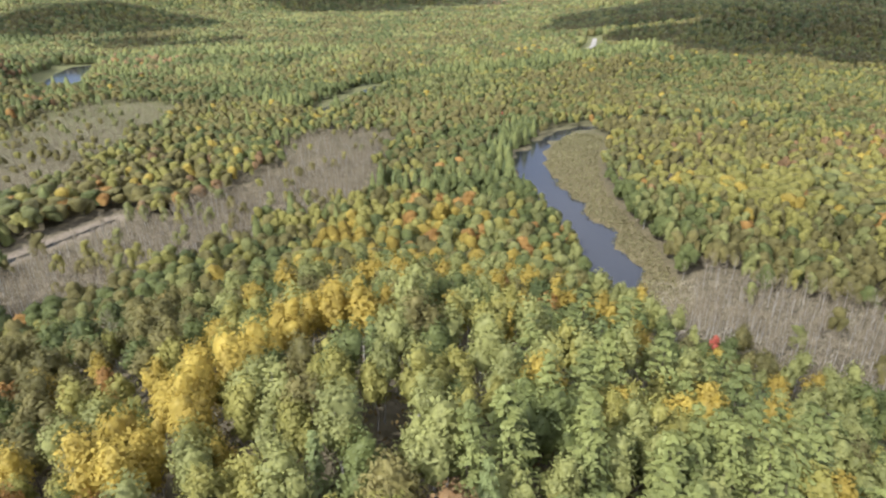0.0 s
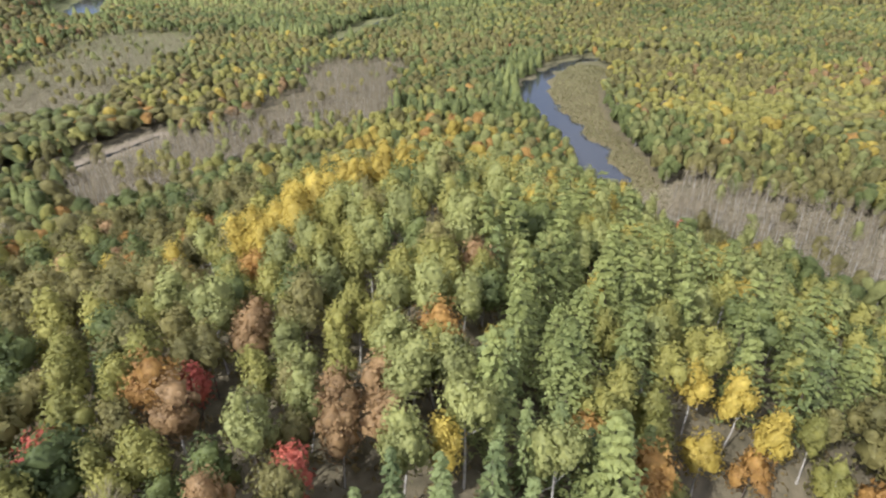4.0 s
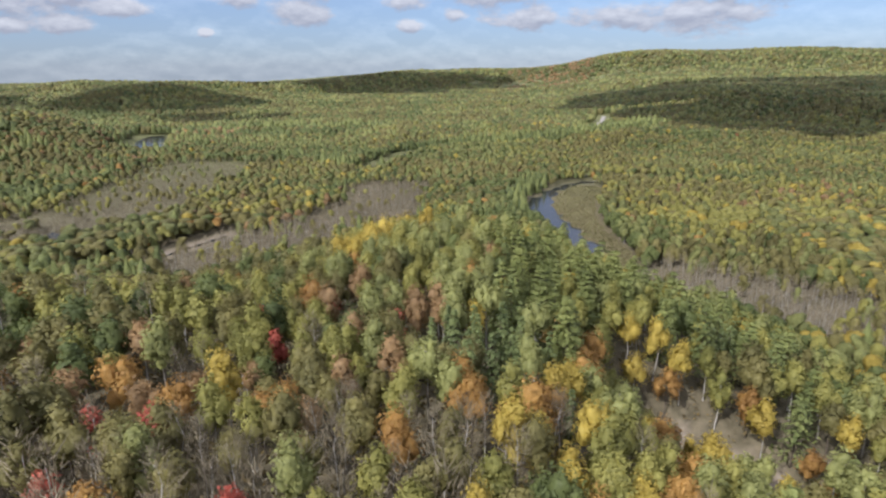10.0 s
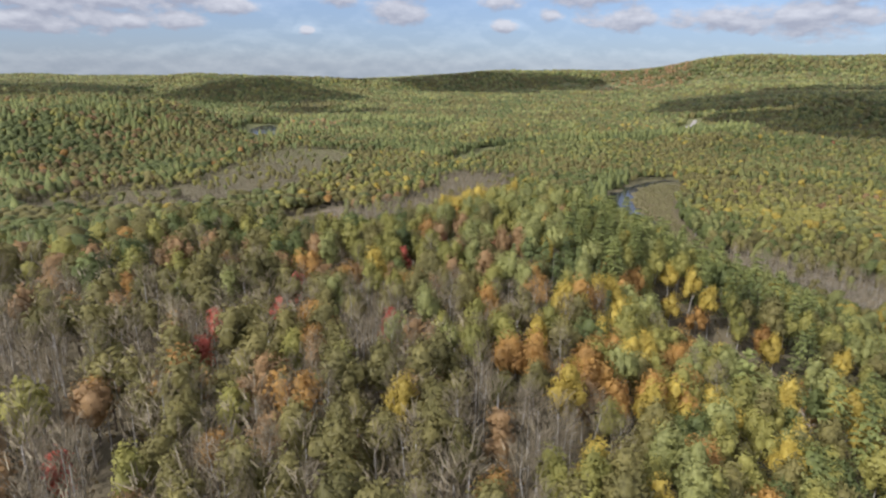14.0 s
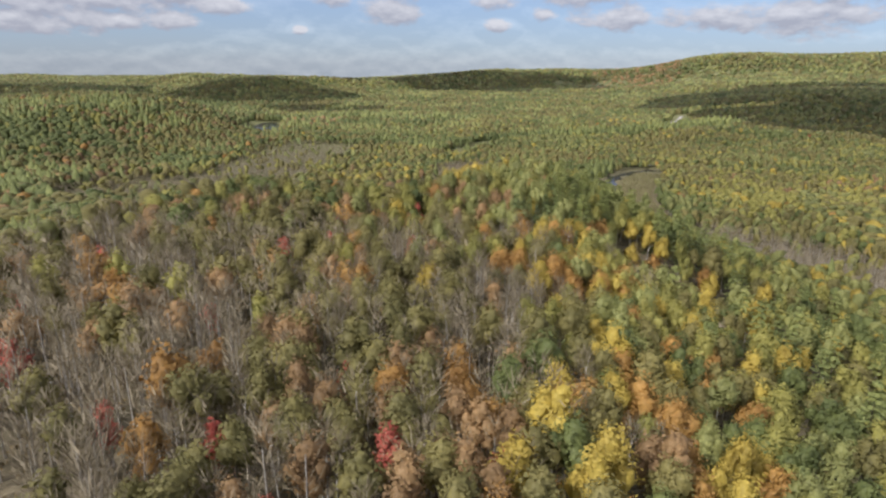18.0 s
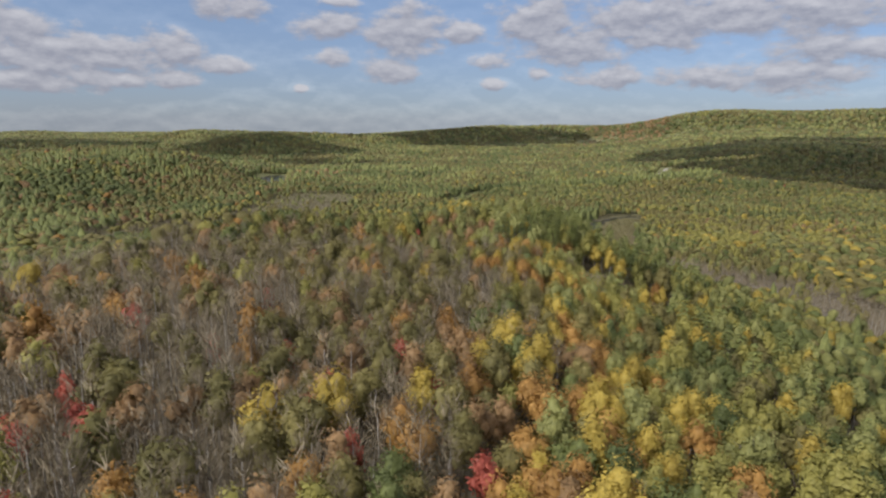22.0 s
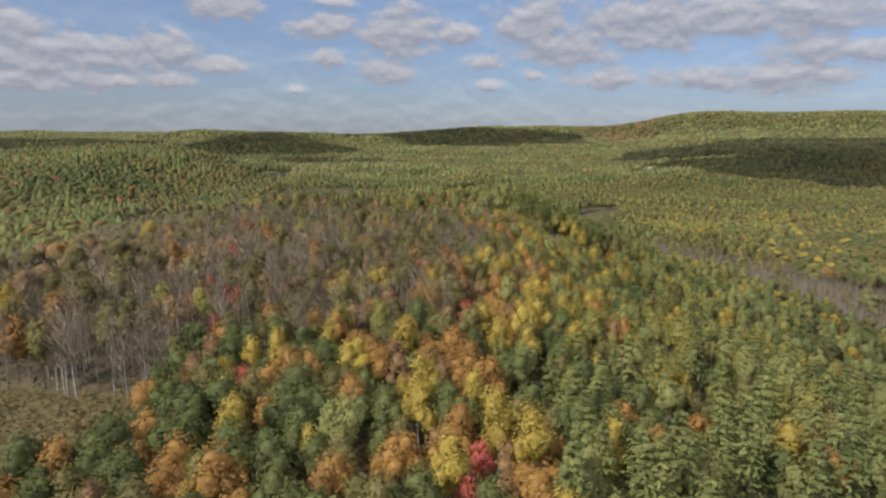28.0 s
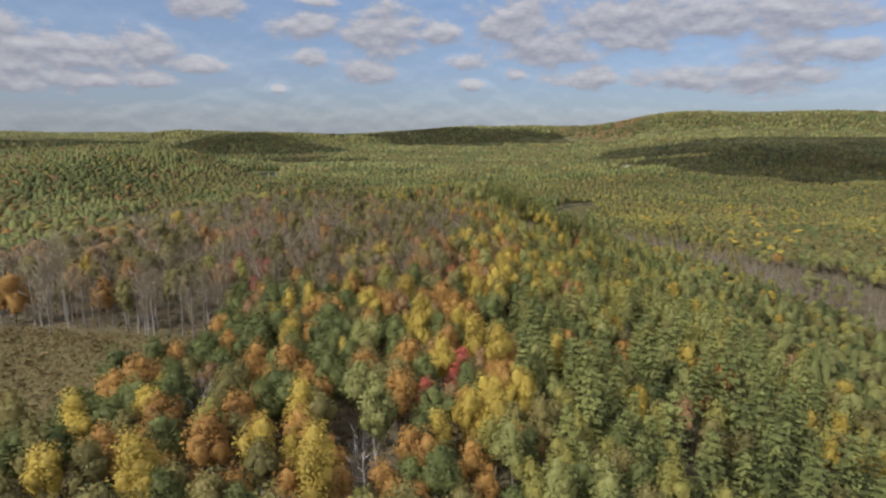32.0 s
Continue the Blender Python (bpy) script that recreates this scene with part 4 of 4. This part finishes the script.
# ---------------------------------------------------------------- single trees that stand out
taken = []
STAND_OUT = {
    "yellow": [(-33, 52), (-36, 59), (-31, 66), (-32, 74), (-26, 82), (-22, 88), (-30, 80), (-20, 95), (-37, 54), (-28, 60), (11, -229), (-6, -223), (5, -189), (15, -244), (1, -183), (39, 28), (33, 23), (8, -15), (11, -12), (44, 24), (39, -5), (12, -24), (-42, -21), (-25, -76), (-2, -68), (14, -41), (0, -113), (5, -132), (-6, -136), (21, -130), (-1, -125), (-35, -162), (24, -119), (32, -134), (-13, -198), (-6, -217), (2, -216), (89, -72), (23, -223), (56, -203), (6, -226), (-21, -275), (-13, -276), (-50, -272), (39, -232), (-45, -285), (0, -238), (-33, -284)],
    "russet": [(32, -178), (2, 44), (-11, 16), (-16, 14), (-33, 12), (-10, 10), (-15, 9), (-26, 0), (-18, -12), (-37, -128), (-36, -121), (-36, -143), (-29, -137), (-94, -19), (-17, -156), (-66, -85), (-22, -123), (-31, -124), (-7, -177), (-1, -154), (-74, -181), (31, -166), (-110, -146), (48, -231), (99, -164)],
    "orange": [(-26, -247), (-47, -260), (-7, -203), (0, -207), (-15, -208), (12, -242), (64, -203), (-5, -255), (-38, -270), (-29, -226), (4, -209), (-34, -242), (7, 288), (-4, 25), (-37, 16), (-7, -17), (2, -25), (-59, -18), (40, 22), (-16, -33), (-6, -22), (-7, -53), (8, -44), (12, -58), (29, -7), (37, -13), (-15, -107), (4, -117), (13, -109), (16, -123), (29, -119), (-91, -114), (-13, -166), (-14, -116), (-15, -160), (32, -151), (-4, -200), (-14, -242), (41, -204), (31, -217), (-22, -195), (-31, -211), (-20, -255), (-29, -274), (-50, -255), (65, -190)],
    "red": [(4, -231), (-61, -64), (-85, -116), (-44, -131), (-60, -129), (-21, -132), (-58, -184), (-62, -163), (-70, -169), (-45, 7), (-19, 4), (-34, 19), (-40, -2), (-33, -47), (-65, -51), (-22, -165), (-31, -157), (-66, -161), (-3, -170), (-31, -145), (-39, -212), (3, -241), (-77, -150)],
    "pine": [(33, -221), (62, -180), (97, 11), (125, -106), (27, -246), (43, -209), (65, -194), (95, -150), (103, -165), (4, 50), (6, 26), (15, 29), (27, 42), (45, 69), (14, 41), (11, 18), (22, 28), (8, 36), (11, 25), (41, 54), (-101, 29), (-82, 19), (85, -40), (8, 53), (17, 52), (20, 37), (35, 42), (111, 14), (50, -168), (75, -134), (51, -183), (45, -215), (154, -51), (126, -74), (181, -60), (86, -201), (89, -162)],
    "aspen": [(-11, 32), (0, 33), (-5, 32), (30, 50), (27, 33), (-20, 36), (-3, 17), (6, -158), (32, -72), (69, -46), (7, -56), (-15, -233), (37, -223), (-11, -257), (-7, -265), (13, -267), (70, -206)],
    "lime": [(50, 25), (-41, 17), (-18, 49), (31, 39), (-16, -24), (51, 20), (-61, 10), (-26, 19), (-42, -28), (-45, -64), (-16, -20), (-13, -48), (14, -50), (-52, -97), (-5, -88), (16, -271), (83, -155)],
    "green": [(-25, -228), (-40, -228), (-42, -258), (-39, -248), (21, -200), (32, -197), (-13, -252), (-14, -173), (1, -257), (-19, -248), (-35, -227), (-45, -271), (-46, -242), (-13, -181), (-48, 31), (-7, 50), (-33, 34), (-7, -116), (12, -93), (-2, -107), (24, -85), (1, -129), (-27, -220), (-28, -240), (31, -252)],
    "spruce": [(-4, -3), (-2, -10), (4, -1), (-8, -5), (9, 11), (12, 9), (-6, -13), (2, 9), (-12, -2), (9, -1), (20, 25), (-9, 60), (-12, 51), (1, 18), (-9, 2)],
    "olive": [(-58, -3), (-9, -40), (-27, -40), (-30, -90), (-24, -149), (-33, -170), (-29, -167)],
    "bare": [(-23, -38), (-15, -63), (-3, -59)],
    "snag": [(-36, -261), (-7, -275)],
}
for kind, spots in STAND_OUT.items():
    for x, y in spots:
        plant(kind, x, y, dice.uniform(0.92, 1.12))
        taken.append((x, y))

# ---------------------------------------------------------------- trees near the path, one by one
STRIP = (-52, -288, 50, 84)
counts = {k: len(STAND_OUT.get(k, ())) for k in ORDER}
spare = []
for x, y in scatter(*STRIP, 4.9):
    if any((x - a) ** 2 + (y - b) ** 2 < 12 for a, b in taken):
        continue
    got = pick(x, y)
    if got is None:
        continue
    if counts[got[0]] >= 290:
        spare.append((x, y, *got))
        continue
    counts[got[0]] += 1
    plant(got[0], x, y, got[1])

# ---------------------------------------------------------------- forest farther off, kind by kind
WOODS = {}


def grow(kind, x, y, s, level, wide=1.0):
    WOODS.setdefault((kind, level), []).append((x, y, s, wide))


for x, y, kind, s in spare:
    grow(kind, x, y, s, 0)


def in_strip(x, y):
    return STRIP[0] < x < STRIP[2] and STRIP[1] < y < STRIP[3]


def in_view(x, y, edge=1.0):
    """Ground that can come into the picture from somewhere on the path."""
    for cx, cy, yaw in ((0, 0, -1.7), (-10, -90, 0), (-10, -140, 8), (0, -250, 7.4), (11, -345, 6)):
        dx, dy = x - cx, y - cy
        a = radians(yaw)
        ahead, side = -math.sin(a) * dx + math.cos(a) * dy, math.cos(a) * dx + math.sin(a) * dy
        if ahead > 25 and abs(side) < 0.80 * ahead + 22 * edge:
            return True
    return False


for x, y in scatter(-640, -300, 400, 330, 5.9):
    if in_strip(x, y) or not in_view(x, y) or any((x - a) ** 2 + (y - b) ** 2 < 16 for a, b in taken):
        continue
    got = pick(x, y)
    if got:
        away = max(1.65 * abs(x + 3), math.hypot(x, y) if y > 60 else 0)
        grow(got[0], x, y, got[1] * 1.05, 0 if away < 175 else 1 if away < 330 else 2, 1.06)
for x, y in scatter(-170, -215, 8, -35, 3.5):
    got = mixture(x, y)
    if got and got[0].get("bare", 0) > 0.3 and dice.random() < 0.45:
        grow("bare", x, y, got[1] * dice.uniform(0.7, 1.1), 1)
for box, line in (((60, -60, 260, 200), SWALE_R), ((-190, 190, -20, 460), SWALE_L)):
    for x, y in scatter(*box, 3.6):
        if off_line(x, y, line) < 30 + ragged(x, y) and off_line(x, y, MARSH) > 20 and off_line(x, y, RIVER) > 12 and dice.random() < 0.6:
            grow("bare", x, y, dice.uniform(0.4, 0.75), 1)
for x, y in scatter(-760, -760, 620, 330, 12.5):
    if not in_strip(x, y) and not in_view(x, y) and off_line(x, y, MEADOW) > 30:
        got = pick(x, y)
        if got:
            grow(got[0], x, y, got[1], 3, 1.75)
ring = 330.0
while ring < 4400:
    step = 5.5 + max(0.0, ring - 520) / 230
    deep = step * (1.1 + 0.7 * min(ring / 2000, 1.0))
    for x in np.arange(-0.98 * ring - 260, 0.80 * ring + 200, step):
        x = float(x) + dice.uniform(-0.45, 0.45) * step
        y = ring + dice.uniform(-0.55, 0.55) * deep
        if not in_view(x, y, 2.0):
            continue
        got = pick(x, y)
        if got:
            grow(got[0], x, y, got[1], 2 if ring < 800 else 3, max(0.74, step / 7.4))
    ring += deep

DETAIL = {0: 0.4, 1: 0.075, 2: 0.03, 3: 0.013}
for (kind, level), spots in WOODS.items():
    name, leaf, bark, h, w, low, label = KINDS[kind]
    pieces, stems = [], []
    protos = [crown_of(kind, np.random.default_rng(900 + k), DETAIL[level]) if level == 0 or kind in ("bare", "snag") else far_crown(kind, np.random.default_rng(900 + k), level) for k in range(8)]
    trunks = [limb([0, 0, -0.5], [0.2, 0.1, h * 0.8], 0.2, 0.06, 3) for k in range(1)]
    heights = land([p[0] for p in spots], [p[1] for p in spots])
    for i, ((x, y, s, wide), z) in enumerate(zip(spots, heights)):
        a = rng.uniform(0, 6.28)
        wide = s * wide * (1.0 if level == 0 else 1.08 if level == 1 else 1.4 if level == 2 else 1.65)
        c, q = math.cos(a) * wide, math.sin(a) * wide
        m = np.array([[c, -q, 0], [q, c, 0], [0, 0, s if level < 2 else s * 0.9 if level == 2 else s * 0.8 * max(1.0, wide) ** 0.2]])
        v, f, face = protos[i % 8]
        turn = np.array([[math.cos(a), -math.sin(a), 0], [math.sin(a), math.cos(a), 0], [0, 0, 1]])
        pieces.append((v @ m.T + (x, y, z), f, face @ turn.T))
        if level < 2:
            v, f = trunks[0]
            stems.append((v @ m.T + (x, y, z), f))
    v, f, face = merge(pieces)
    word = {0: "ridge", 1: "slope", 2: "valley", 3: "distant"}[level]
    tagged(new(f"{word}_woods", quick_mesh("woods", v, f, (CANOPY if level > 0 and kind not in ('bare', 'snag') else LEAF)[leaf], False, face)), f"{word} forest, {label}", "forest", kind="stuff")
    if stems:
        v, f = merge(stems)
        tagged(new("tree_stems", quick_mesh("stems", v, f, bark)), f"thin stems standing in the {word} forest", "forest", kind="stuff")


# ---------------------------------------------------------------- low growth
def low_growth(name, label, material, spots, per, size, tall, slim, category):
    """Many small upright sprays rooted in the ground, as one mass."""
    g = np.random.default_rng(len(spots))
    x = np.repeat([p[0] for p in spots], per) + g.normal(size=len(spots) * per) * size * 1.1
    y = np.repeat([p[1] for p in spots], per) + g.normal(size=len(spots) * per) * size * 1.1
    n = len(x)
    z = land(x, y) + tall * g.uniform(0.15, 0.95, n)
    facing = unit(g.normal(size=(n, 3)) * np.array([1, 1, 0.5]) + np.array([0, -0.1, 0.5]))
    v, f, _ = tufts(np.stack([x, y, z], 1), facing, size * g.uniform(0.6, 1.3, n), g, slim, 1.5)
    tagged(new(name, quick_mesh(name, v, f, material)), label, category, kind="stuff")


def spots_where(box, step, inside):
    return [(x, y) for x, y in scatter(*box, step) if inside(x, y)]


low_growth("undergrowth", "brown and green saplings and brush under the trees", BRUSH, spots_where((-120, -290, 60, 90), 2.9, lambda x, y: off_line(x, y, TRACK) > 5 and off_line(x, y, MEADOW) > 23), 5, 0.42, 2.6, 0.5, "undergrowth")
low_growth("thicket", "grey leafless alder brush filling the wet swales", ALDER, spots_where((-310, 120, -20, 600), 2.7, lambda x, y: min(off_line(x, y, SWALE_L) - 30, off_line(x, y, SWALE_FAR) - 44) < ragged(x, y)) + spots_where((66, -90, 180, 210), 2.4, lambda x, y: off_line(x, y, SWALE_R) < ragged(x, y) + 28 + 18 * min(max((190 - y) / 90, 0), 1)), 7, 0.75, 3.6, 0.16, "brush")
low_growth("marsh_grass", "tan sedge and reeds on the flat beside the pond", REED, spots_where((50, 180, 135, 470), 2.2, lambda x, y: off_line(x, y, MARSH) < 16 and off_line(x, y, POND) > 9 + 2 * math.sin(y / 7)), 5, 0.6, 0.9, 0.4, "grass")
low_growth("meadow_grass", "dry brown meadow grass with low weeds", HAY, spots_where((-200, -280, -46, -205), 1.6, lambda x, y: off_line(x, y, MEADOW) < 27 or off_line(x, y, GLADE) < 14), 5, 0.4, 0.8, 0.4, "grass")
low_growth("meadow_shrub", "scattered russet and green shrubs in the dry meadow", BRUSH, spots_where((-200, -280, -46, -205), 4.2, lambda x, y: (off_line(x, y, MEADOW) < 25 or off_line(x, y, GLADE) < 11) and noise.noise((x / 9, y / 9, 3)) > -0.05), 9, 0.5, 1.3, 0.7, "shrub")
